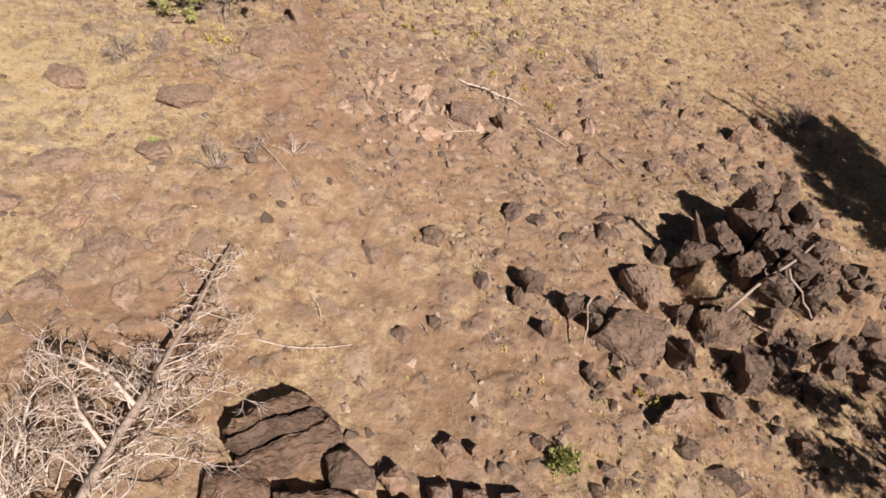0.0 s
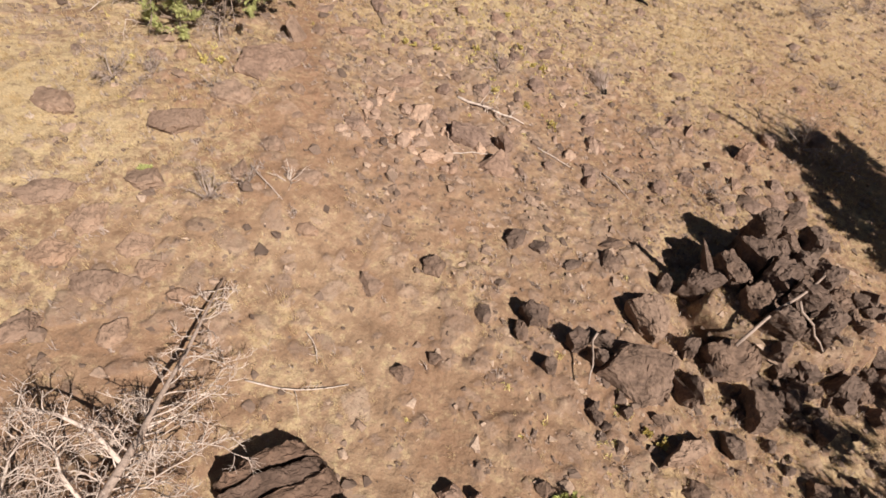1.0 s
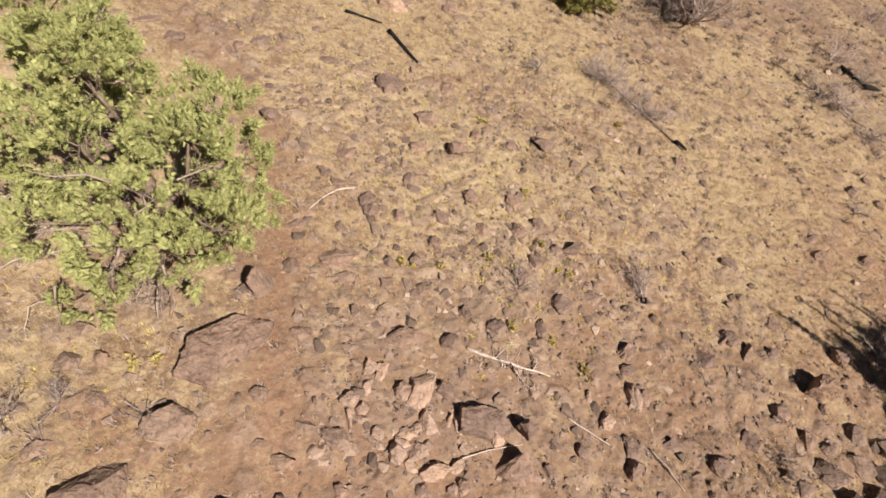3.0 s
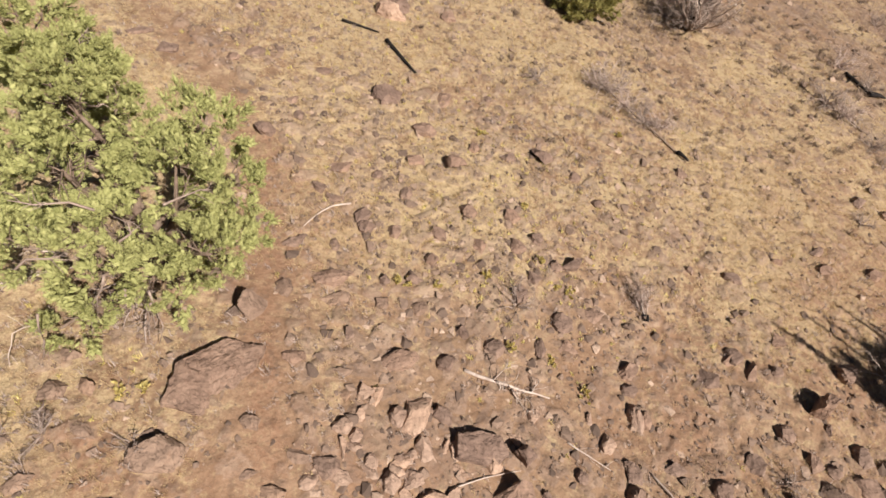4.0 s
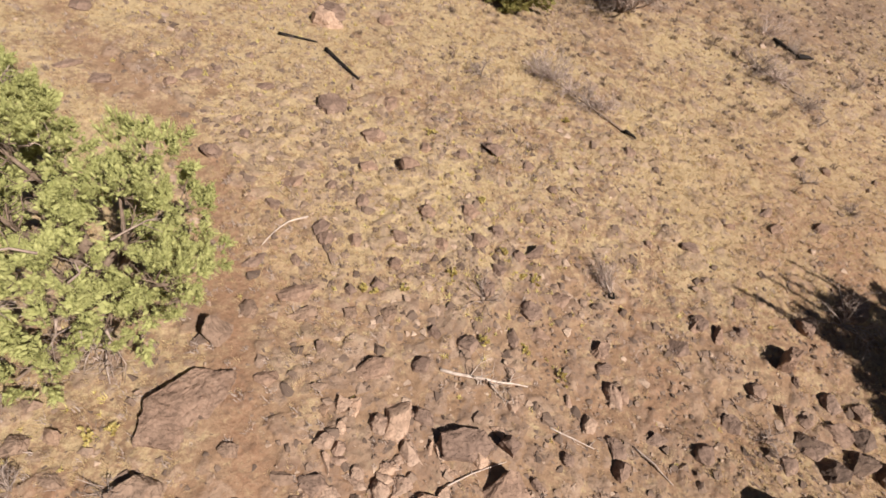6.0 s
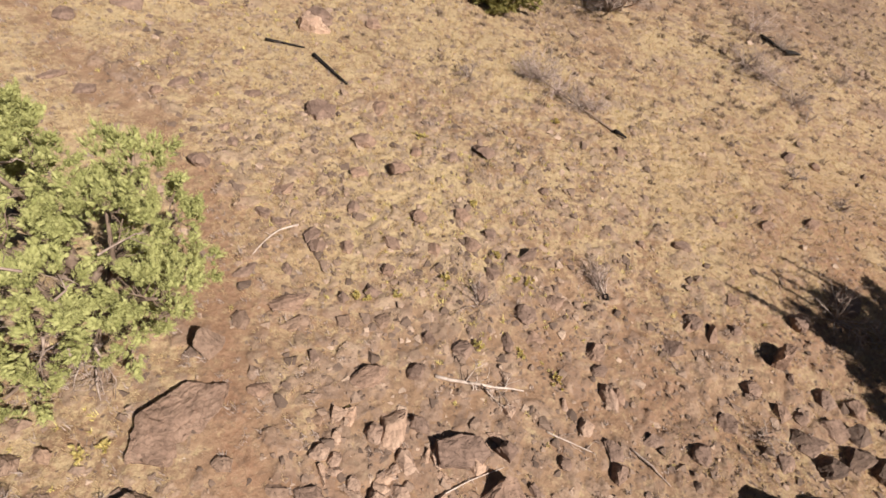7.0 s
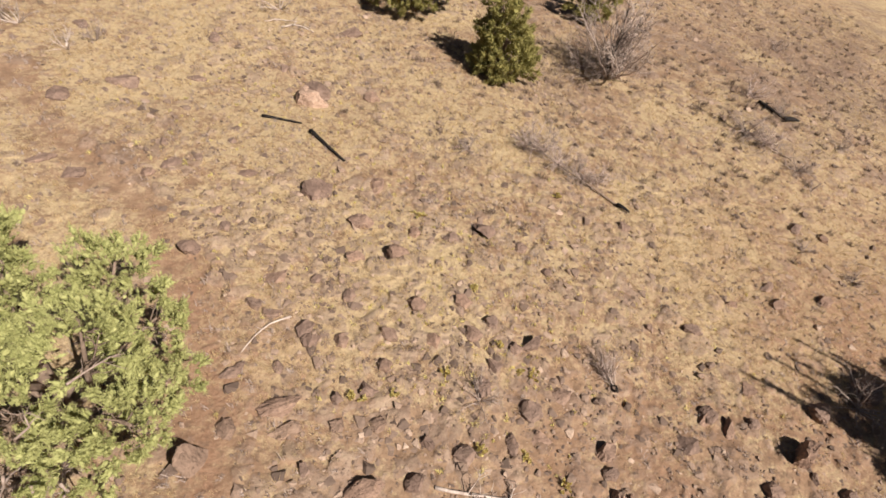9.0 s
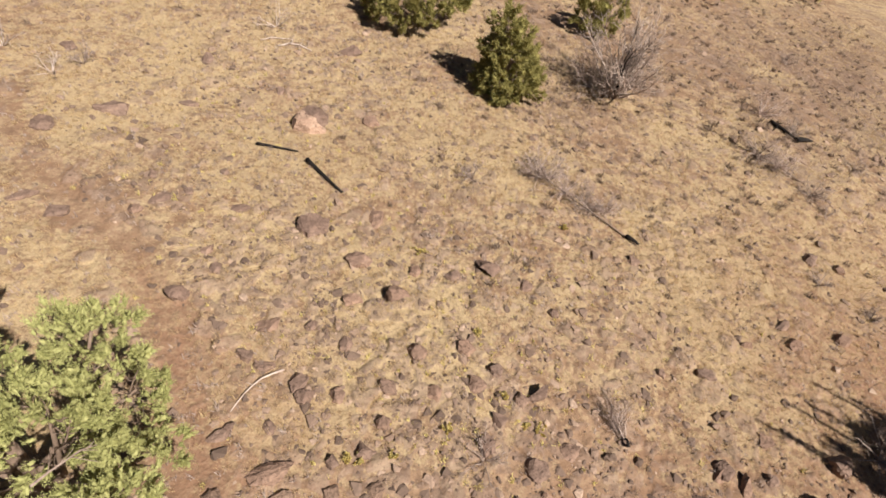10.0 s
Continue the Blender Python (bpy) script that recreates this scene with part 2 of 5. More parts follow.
def slope_z(x, y):
    """The hillside without its small unevenness."""
    return -0.2668 * level(x) - 0.1131 * level(y) + 0.017 + 0.46 * swell(x, y, -6.4, -2.4, 2.2) + 0.22 * swell(x, y, -3.3, -1.2, 1.3) + 0.22 * swell(x, y, -4.1, -4.9, 1.0) - 0.31 * swell(x, y, -1.8, -9.6, 2.2) - 0.36 * swell(x, y, 4.2, 0.6, 2.6) + 0.56 * swell(x, y, 18.5, 15.5, 4.5) - 0.23 * swell(x, y, -3, 16.5, 3.5) - 0.11 * swell(x, y, 1.8, -4.6, 1.3) + 0.15 * swell(x, y, -4.8, 1.0, 1.2) + 0.09 * swell(x, y, 12, 6, 3.5) - 0.11 * swell(x, y, 0.5, 9, 2) - 0.06 * swell(x, y, 7, -2, 2.0)


def ground_z(x, y):
    """Height of the hillside at a place of the plan."""
    z = slope_z(x, y) + 0.05 * field(x, y, 2.4, 1, 2) + 0.045 * field(x, y, 0.7, 2, 3) - 0.04 * np.exp(-(trail_distance(x, y) / 0.4) ** 2)
    return z + outcrop_rise(x, y) + stone_bed(x, y)[0]


def gz(x, y):
    return float(ground_z(np.array(float(x)), np.array(float(y))))


def grass_cover(x, y):
    """0 where the soil lies bare, 1 where dry grass stands thick."""
    g = 0.5 + 0.6 * field(x, y, 3.2, 5, 3)
    g = g + 0.35 * swell(x, y, -8.5, -3.5, 2.6) + 0.25 * swell(x, y, 14, 8, 6) + 0.2 * swell(x, y, -8, 13, 5) + 0.2 * swell(x, y, 2, 6, 3)
    g = g - 0.22 * swell(x, y, 0, 1, 3.2) - 0.55 * swell(x, y, -1, -2, 2.2) - 0.35 * swell(x, y, 6, -2.5, 2.5) - 0.25 * swell(x, y, -1, -10, 3) - 0.4 * swell(x, y, -5.5, -6.5, 2) - 0.3 * swell(x, y, 14, 24, 6) - 0.25 * swell(x, y, 28, 26, 9)
    return np.clip(g - 0.5 * np.exp(-(trail_distance(x, y) / 0.9) ** 2), 0, 1)


def mesh_from(name, verts, faces, material, smooth=False):
    me = bpy.data.meshes.new(name)
    me.from_pydata([tuple(v) for v in verts] if not isinstance(verts, np.ndarray) else verts.tolist(), [], faces if isinstance(faces, list) else faces.tolist())
    me.materials.append(material)
    if smooth:
        me.polygons.foreach_set("use_smooth", [True] * len(me.polygons))
    me.update()
    return me


def thing(name, label, category, x, y, z=None, group=""):
    """An empty on the ground that holds the parts of a thing."""
    ob = new(name)
    ob.location = (x, y, gz(x, y) if z is None else z)
    return tagged(ob, label, category, group)


def part(name, me, parent, label=""):
    ob = new(name, me)
    ob.parent = parent
    return tagged(ob, label)


def rock_verts(seed, size, cuts=0, points=14, rough=0.0, top=0.0, flat=False, taper=0.0):
    """A broken stone: the hull of a few random points, its faces divided and roughened. top: how low a flat top cuts it."""
    rng = np.random.default_rng(seed)
    bm = bmesh.new()
    if flat:
        sides = max(5, points // 3)
        lean = rng.normal(size=2) * 0.12
        reach = rng.uniform(0.7, 1.15, sides)
        for ring, z in ((1.3, -1.0), (1.06, 0.3), (0.8, 1.0)):
            for k in range(sides):
                a, r = 6.283 * (k + rng.uniform(-0.3, 0.3)) / sides, ring * reach[k] * rng.uniform(0.92, 1.08)
                bm.verts.new((r * math.cos(a) + lean[0] * z, r * math.sin(a) + lean[1] * z, z + rng.normal() * 0.15))
    for _ in range(0 if flat else points):
        p = rng.normal(size=3)
        p *= rng.uniform(0.82, 1.08) / np.linalg.norm(p)
        if top:
            p[2] = min(p[2], top + rng.normal() * 0.05)
        bm.verts.new(p)
    hull = bmesh.ops.convex_hull(bm, input=bm.verts)
    bmesh.ops.delete(bm, geom=[g for g in set(hull["geom_interior"] + hull["geom_unused"]) if isinstance(g, bmesh.types.BMVert)], context="VERTS")
    if cuts:
        bmesh.ops.subdivide_edges(bm, edges=bm.edges, cuts=cuts, use_grid_fill=True)
        bmesh.ops.triangulate(bm, faces=bm.faces)
    bm.verts.ensure_lookup_table()
    v = np.array([q.co[:] for q in bm.verts])
    f = np.array([[q.index for q in g.verts] for g in bm.faces])
    bm.free()
    v *= 2.0 / np.maximum(v.max(0) - v.min(0), 0.2)
    v[:, :2] *= (1 - taper * (v[:, 2:] + 1) / 2)
    if rough and cuts:
        off = rng.uniform(0, 50, 3)
        for amp, fr in ((rough, 1.7), (rough * 0.8, 4.2), (rough * 0.6, 9.0)):
            w = np.array([noise.noise_vector(Vector(p)) for p in (v * fr + off)])
            v += amp * w
    return v * np.array(size) * 0.5, f


def rock(name, label, x, y, w, d, h, material, seed, turn=0.0, tilt=0.0, cuts=3, points=14, rough=0.09, top=0.0, sink=0.3, group="", dip=0.0, flat=False, taper=0.0):
    """One stone on the ground: width, depth and height, with a share sunk into the soil."""
    v, f = rock_verts(seed, (w, d, h), cuts, points, rough, top, flat, taper)
    m = np.array(Euler((radians(tilt), radians(dip), radians(turn))).to_matrix())
    v = v @ m.T
    ob = new(name, mesh_from(name, v, f, material))
    ob.location = (x, y, gz(x, y) + h * (0.5 - sink))
    return tagged(ob, label, "rock", group)


def inside(poly, x, y):
    """Whether a place lies inside a plan outline."""
    hit = False
    for (ax, ay), (bx, by) in zip(poly, poly[1:] + poly[:1]):
        if (ay > y) != (by > y) and x < ax + (y - ay) * (bx - ax) / (by - ay):
            hit = not hit
    return hit


def clip_half(poly, nx, ny, d):
    """The part of a convex outline where nx * x + ny * y <= d."""
    out = []
    for (ax, ay), (bx, by) in zip(poly, poly[1:] + poly[:1]):
        p, q = nx * ax + ny * ay - d, nx * bx + ny * by - d
        if p <= 0:
            out.append((ax, ay))
        if p * q < 0:
            k = p / (p - q)
            out.append((ax + k * (bx - ax), ay + k * (by - ay)))
    return out


def plan_block(name, label, poly, high, material, seed, lean=(0.0, 0.0), rough=0.05, cuts=6, deep=0.6, shoulder=0.9, group=""):
    """A broken block over a plan outline: steep cracked sides and an uneven top that stands high above the slope; lean: rise of the top per metre."""
    rng = np.random.default_rng(seed)
    cx, cy = np.mean([p[0] for p in poly]), np.mean([p[1] for p in poly])
    z0 = float(slope_z(cx, cy))
    sx, sy = float(slope_z(cx + 0.5, cy) - slope_z(cx - 0.5, cy)), float(slope_z(cx, cy + 0.5) - slope_z(cx, cy - 0.5))
    bm = bmesh.new()
    for ring, z in ((1.1, -deep), (1.0, high * 0.55), (shoulder, high)):
        for x, y in poly:
            r = ring * rng.uniform(0.95, 1.05)
            u, v = (x - cx) * r, (y - cy) * r
            drop = rng.uniform(0, 0.22) * min(high, 0.7) if z == high else 0.0
            bm.verts.new((u, v, z + sx * u + sy * v + (lean[0] * u + lean[1] * v) * (z > 0) - drop))
    for _ in range(4):
        x, y = poly[rng.integers(len(poly))]
        k = rng.uniform(0.2, 0.6)
        u, v = (x - cx) * k, (y - cy) * k
        bm.verts.new((u, v, high + (sx + lean[0]) * u + (sy + lean[1]) * v + rng.uniform(0.0, 0.1)))
    hull = bmesh.ops.convex_hull(bm, input=bm.verts)
    bmesh.ops.delete(bm, geom=[g for g in set(hull["geom_interior"] + hull["geom_unused"]) if isinstance(g, bmesh.types.BMVert)], context="VERTS")
    bmesh.ops.subdivide_edges(bm, edges=bm.edges, cuts=cuts, use_grid_fill=True)
    bmesh.ops.triangulate(bm, faces=bm.faces)
    bm.verts.ensure_lookup_table()
    v = np.array([q.co[:] for q in bm.verts])
    f = np.array([[q.index for q in g.verts] for g in bm.faces])
    bm.free()
    off = rng.uniform(0, 50, 3)
    for amp, fr in ((rough, 1.6), (rough * 0.8, 4.5), (rough * 0.5, 11.0)):
        v += amp * np.array([noise.noise_vector(Vector(p)) for p in (v * fr + off)])
    # thin ledges across the faces
    step = v @ np.array((0.35, 0.5, 0.8)) * 7 + 2 * field(v[:, 0], v[:, 1], 0.5, seed, 1)
    v[:, 2] += 0.6 * rough * (step - np.floor(step) - 0.5)
    ob = new(name, mesh_from(name, v, f, material))
    ob.location = (cx, cy, z0)
    return tagged(ob, label, "rock", group)


class Tubes:
    """Gathers tapered round sticks for one mesh."""

    def __init__(self):
        self.v, self.f = [], []

    def add(self, pts, r0, r1, sides=5):
        pts = [Vector(p) for p in pts]
        n = len(pts)
        base = len(self.v)
        for i, p in enumerate(pts):
            way = (pts[min(i + 1, n - 1)] - pts[max(i - 1, 0)]).normalized()
            side = way.cross(Vector((0.31, 0.22, 0.93))).normalized()
            up = way.cross(side)
            r = r0 + (r1 - r0) * i / (n - 1)
            for k in range(sides):
                a = 2 * math.pi * k / sides
                self.v.append(p + (side * math.cos(a) + up * math.sin(a)) * r)
        for i in range(n - 1):
            for k in range(sides):
                a, b = base + i * sides + k, base + i * sides + (k + 1) % sides
                self.f.append((a, b, b + sides, a + sides))
        self.f.append(tuple(base + k for k in reversed(range(sides))))
        self.f.append(tuple(base + (n - 1) * sides + k for k in range(sides)))
        return pts

    def mesh(self, name, material):
        return mesh_from(name, self.v, self.f, material, smooth=True)


def bent(start, way, length, rng, wobble=0.15, lift=0.0, steps=5):
    """Points of a stick that wanders from its first direction and slowly lifts or sags."""
    p, d, pts = Vector(start), Vector(way).normalized(), [Vector(start)]
    for _ in range(steps):
        d = (d + Vector(rng.normal(size=3)) * wobble + Vector((0, 0, lift))).normalized()
        p = p + d * (length / steps)
        pts.append(p.copy())
    return pts


def twigs(tubes, pts, rng, count, length, radius, spread=0.8, depth=1, lift=0.03, first=0.15, sides=4, keep=0.65, then=0):
    """Side twigs along a stick, and twigs on those."""
    for _ in range(count):
        s = rng.uniform(first, 1.0) * (len(pts) - 1)
        i = min(int(s), len(pts) - 2)
        p = pts[i].lerp(pts[i + 1], s - i)
        along = (pts[i + 1] - pts[i]).normalized()
        out = Vector(rng.normal(size=3))
        out = (out - along * out.dot(along)).normalized()
        q = bent(p, along * keep + out * spread, length * rng.uniform(0.5, 1.2) * (1.15 - 0.5 * s / len(pts)), rng, 0.22, lift, 4)
        tubes.add(q, radius, radius * 0.35, sides)
        if then:
            twigs(tubes, q, rng, then, length * 0.45, radius * 0.55, spread, 1, lift, 0.2, 3, keep)
        if depth > 1:
            twigs(tubes, q, rng, max(2, count // 2), length * 0.45, radius * 0.55, spread, depth - 1, lift, 0.2, 3, keep)


def leaf_cloud(centres, ways, length, radius, per, size, rng):
    """Plumes: small pointed leaves laid like shingles round a short tapering shoot that starts at each centre and runs along its way."""
    n0 = len(centres)
    scale = rng.uniform(0.65, 1.3, n0)
    c, w0, k0 = np.repeat(centres, per, axis=0), np.repeat(ways, per, axis=0), np.repeat(scale, per)
    n = len(c)
    s = rng.random(n)
    out = np.cross(w0, rng.normal(size=(n, 3)))
    out /= np.linalg.norm(out, axis=1)[:, None]
    out = out + w0 * (0.75 * s ** 2)[:, None]
    out /= np.linalg.norm(out, axis=1)[:, None]
    girth = radius * k0 * (1.05 - s) ** 0.6 * (0.75 + 0.4 * np.sin(s * 19 + k0 * 40)) * rng.uniform(0.7, 1.1, n)
    p = c + w0 * (s * length * k0)[:, None] + out * girth[:, None]
    way = w0 + out * 0.5 + rng.normal(size=(n, 3)) * 0.18
    way /= np.linalg.norm(way, axis=1)[:, None]
    side = np.cross(way, out + rng.normal(size=(n, 3)) * 0.25)
    side /= np.linalg.norm(side, axis=1)[:, None]
    ln = (size * rng.uniform(0.6, 1.3, n))[:, None]
    v = np.stack([p + side * ln * 0.22, p - side * ln * 0.22, p + way * ln], axis=1).reshape(-1, 3)
    return v, np.arange(3 * n).reshape(-1, 3)


def tuft_shape(c, w, q, r):
    """Where a direction q meets the uneven, pointed surface of a tuft at c that grows along w."""
    up = (q * w).sum(-1)
    lump = 1 + 0.25 * np.sin(q[..., 0] * 5.0 + c[..., 1] * 9) * np.sin(q[..., 1] * 5.5 + c[..., 2] * 7) + 0.14 * np.sin(q[..., 2] * 11 + c[..., 0] * 5)
    thin = 1 - 0.5 * np.clip(up, 0, 1) ** 1.5
    side = q - w * up[..., None]
    return c + (side * thin[..., None] + w * (1.9 * up)[..., None]) * (r * lump)[..., None]


def leaf_clumps(centres, ways, radius, per, size, rng):
    """Tufts of scale foliage: a rough core each, thickly set with small leaves that follow its surface."""
    n0 = len(centres)
    scale = radius * rng.uniform(0.55, 1.35, n0)
    bm = bmesh.new()
    bmesh.ops.create_icosphere(bm, subdivisions=1, radius=1.0)
    ball = np.array([v.co[:] for v in bm.verts])
    tri = np.array([[v.index for v in f.verts] for f in bm.faces])
    bm.free()
    m = len(ball)
    rough = 0.6 * scale[:, None] * rng.uniform(0.55, 1.15, (n0, m))
    core = tuft_shape(centres[:, None], ways[:, None], np.repeat(ball[None], n0, axis=0), rough).reshape(-1, 3)
    core_f = (tri[None] + (np.arange(n0) * m)[:, None, None]).reshape(-1, 3)
    c, w0, r = np.repeat(centres, per, axis=0), np.repeat(ways, per, axis=0), np.repeat(scale, per)
    n = len(c)
    q = rng.normal(size=(n, 3)) + w0 * 0.4
    q /= np.linalg.norm(q, axis=1)[:, None]
    p = tuft_shape(c, w0, q, r * rng.uniform(0.55, 1.1, n))
    way = w0 * 0.9 + q * 0.35 + rng.normal(size=(n, 3)) * 0.22
    way /= np.linalg.norm(way, axis=1)[:, None]
    side = np.cross(way, q + rng.normal(size=(n, 3)) * 0.18)
    side /= np.linalg.norm(side, axis=1)[:, None]
    ln = (size * rng.uniform(0.6, 1.4, n))[:, None]
    v = np.stack([p + side * ln * 0.22, p - side * ln * 0.22, p + way * ln], axis=1).reshape(-1, 3)
    return np.concatenate([core, v]), np.concatenate([core_f, np.arange(3 * n).reshape(-1, 3) + len(core)])


def lobe_points(lobes, density, rng, hole=0.0, per=15):
    """Tuft places and directions: sprays of tufts set apart over a crown of rounded lobes (x, y, z, rx, ry, rz), with dark gaps between them."""
    gap = 1.45 / math.sqrt(density / 4)
    roots, axes, sizes = [], [], []
    for cx, cy, cz, rx, ry, rz in lobes:
        for _ in range(int(16 * (rx * ry + rx * rz + ry * rz) / gap ** 2)):
            q = rng.normal(size=3)
            q /= np.linalg.norm(q)
            bulge = 1 + 0.35 * noise.noise(Vector(q * 1.9 + np.array((cx, cy, cz))))
            p = np.array((cx, cy, cz)) + q * np.array((rx, ry, rz)) * rng.uniform(0.62, 0.92) * bulge
            if q[2] < -0.5 or noise.noise(Vector(p * 1.1 + Vector((3, 1, 7)))) < hole:
                continue
            if any((((p - np.array(o[:3])) / np.array(o[3:])) ** 2).sum() < 0.3 for o in lobes):
                continue
            if roots and (np.linalg.norm(np.array(roots) - p, axis=1) < gap * rng.uniform(0.75, 1.15)).any():
                continue
            a = q * 0.75 + rng.normal(size=3) * 0.22 + np.array((0.12, -0.05, 0.5))
            roots.append(p)
            axes.append(a / np.linalg.norm(a))
            sizes.append(gap * rng.uniform(0.8, 1.45))
    pts, ways = [], []
    for p, a, k in zip(roots, axes, sizes):
        for _ in range(per):
            s = rng.random() ** 0.8
            out = np.cross(a, rng.normal(size=3))
            out /= np.linalg.norm(out)
            pts.append(p + a * (k * s * 1.1) + out * (k * 0.55 * (1.05 - 0.75 * s) * math.sqrt(rng.random())) + rng.normal(size=3) * 0.015)
            w = a * 0.75 + out * 0.55 + rng.normal(size=3) * 0.2 + np.array((0, 0, 0.2))
            ways.append(w / np.linalg.norm(w))
    return np.array(pts), np.array(ways)


# ---------- the hillside ----------
def graded(spans, far):
    """Grid lines: (from, to, step) spans in a row, then ever wider steps out to the distance."""
    inner = np.concatenate([np.arange(a, b - step / 2, step) for a, b, step in spans] + [[spans[-1][1]]])
    out, s, total = [], spans[0][2], 0.0
    while total < far:
        s *= 1.35
        total += s
        out.append(total)
    return np.concatenate([inner[0] - np.array(out[::-1]), inner, inner[-1] + np.array(out)])


def build_ground():
    xs, ys = graded([(-14, -9, 0.15), (-9, 13, 0.055), (13, 36, 0.17)], 700), graded([(-15, 10, 0.055), (10, 20, 0.13), (20, 40, 0.2)], 700)
    x, y = np.meshgrid(xs, ys)
    z = ground_z(x, y) + (0.025 * field(x, y, 0.3, 9, 2) + 0.022 * field(x, y, 0.13, 10, 2)) * (1 - 0.7 * np.exp(-(trail_distance(x, y) / 0.5) ** 2))
    nx, ny = len(xs), len(ys)
    v = np.stack([x.ravel(), y.ravel(), z.ravel()], axis=1)
    i = np.arange(nx * ny).reshape(ny, nx)
    f = np.stack([i[:-1, :-1].ravel(), i[:-1, 1:].ravel(), i[1:, 1:].ravel(), i[1:, :-1].ravel()], axis=1)
    me = bpy.data.meshes.new("ground")
    me.vertices.add(len(v))
    me.vertices.foreach_set("co", v.ravel())
    me.loops.add(f.size)
    me.loops.foreach_set("vertex_index", f.ravel())
    me.polygons.add(len(f))
    me.polygons.foreach_set("loop_start", np.arange(0, f.size, 4))
    me.polygons.foreach_set("loop_total", np.full(len(f), 4))
    me.update(calc_edges=True)
    me.polygons.foreach_set("use_smooth", [True] * len(f))
    d = trail_distance(x, y) + 0.22 * field(x, y, 0.9, 12, 3)
    bare = np.maximum(np.maximum(np.maximum(np.maximum(0.8 * swell(x, y, 4.6, -8.8, 3.2), np.maximum(0.75 * swell(x, y, -4.0, -3.2, 1.6), np.maximum(0.75 * swell(x, y, -1.2, -3.6, 1.8), 0.85 * swell(x, y, -5.3, -10.2, 1.6)))), np.maximum(0.8 * swell(x, y, 5.5, -1.2, 2.6), 0.95 * swell(x, y, -6.39, -2.5, 0.9))), 0.95 * np.clip((x - 6.0) / 6, 0, 1) * np.clip((13 - y) / 9, 0, 1)) * np.clip(0.7 + 0.8 * field(x, y, 1.1, 15, 3), 0, 1), np.maximum(np.clip(1.25 - d / 0.55, 0, 1) * 0.95 * np.clip(0.85 + (y + 3) / 6, 0.5, 1) * np.clip((10 - y) / 5, 0.3, 1), 0.95 * swell(x, y, -4.3, 3.2, 1.5) * np.clip(0.8 + 0.6 * field(x, y, 0.8, 14, 2), 0, 1)))
    _, cover, tone = stone_bed(x, y)
    # dark scoria, plus a last term painting limb shade under the fallen tree
    scoria_shade = np.clip(0.45 * swell(x, y, 32, 25, 10) + 0.15 * swell(x, y, 22, 19, 6) + 0.5 * swell(x, y, 9, 20, 3) + 0.55 * field(x, y, 1.6, 33, 3) - 0.15, 0, 0.85) * (y > 8) + 0.45 * swell(x, y, 9.4, -7.6, 1.6) + 0.3 * swell(x, y, 7.5, -5.8, 1.8) + 0.65 * swell(x, y, -5.7, -11.5, 0.9)
    for name, val in (("bare", bare), ("grass", grass_cover(x, y)), ("cobble", cover), ("cobble_tone", tone), ("scoria_shade", scoria_shade)):
        me.attributes.new(name, "FLOAT", "POINT").data.foreach_set("value", val.ravel().astype(np.float32))
    me.materials.append(MAT_GROUND)
    tagged(new("ground", me), "dry sloping ground of brown soil, straw-coloured grass and a bare dirt trail", "ground", kind="structure")


build_ground()


# ---------- lava outcrop ----------
MASS = [(6.9, -4.7), (8.8, -4.2), (9.9, -5.0), (9.6, -6.4), (8.5, -7.4), (7.4, -7.5), (6.9, -7.05), (6.4, -6.85), (6.3, -6.3), (6.6, -5.6)]


def outcrop_blocks():
    """A mass of lava split by cracks into close-set blocks, highest along its north-west rim."""
    rng = np.random.default_rng(77)
    seeds = []
    for _ in range(4000):
        x, y = rng.uniform(5.3, 10.1), rng.uniform(-8.2, -3.7)
        far = 0.5 + 0.5 * rng.random()
        if all(math.hypot(x - a, y - b) > far for a, b in seeds):
            seeds.append((x, y))
    for i, (x, y) in enumerate(seeds):
        if not inside(MASS, x, y):
            continue
        cell = [(x - 0.65, y - 0.65), (x + 0.65, y - 0.65), (x + 0.65, y + 0.65), (x - 0.65, y + 0.65)]
        for a, b in seeds:
            d = math.hypot(a - x, b - y)
            if 0 < d < 2:
                nx, ny = (a - x) / d, (b - y) / d
                cell = clip_half(cell, nx, ny, nx * x + ny * y + d * 0.5 - 0.025)
        rim = 0.743 * (x - 6.2) - 0.669 * (y + 5.6)
        high = 1.6 - 0.12 * rim - 0.1 * max(0.0, x - 7.5) + rng.normal() * 0.24
        plan_block("lava_boulder", "angular dark grey-brown lava block with cracked facets in an outcrop", cell, max(high, 0.7), MAT_LAVA, 100 + i, (rng.normal() * 0.3 - 0.1, rng.normal() * 0.25 + 0.3), 0.08, 9, 0.4, 0.86, "boulders of the outcrop")


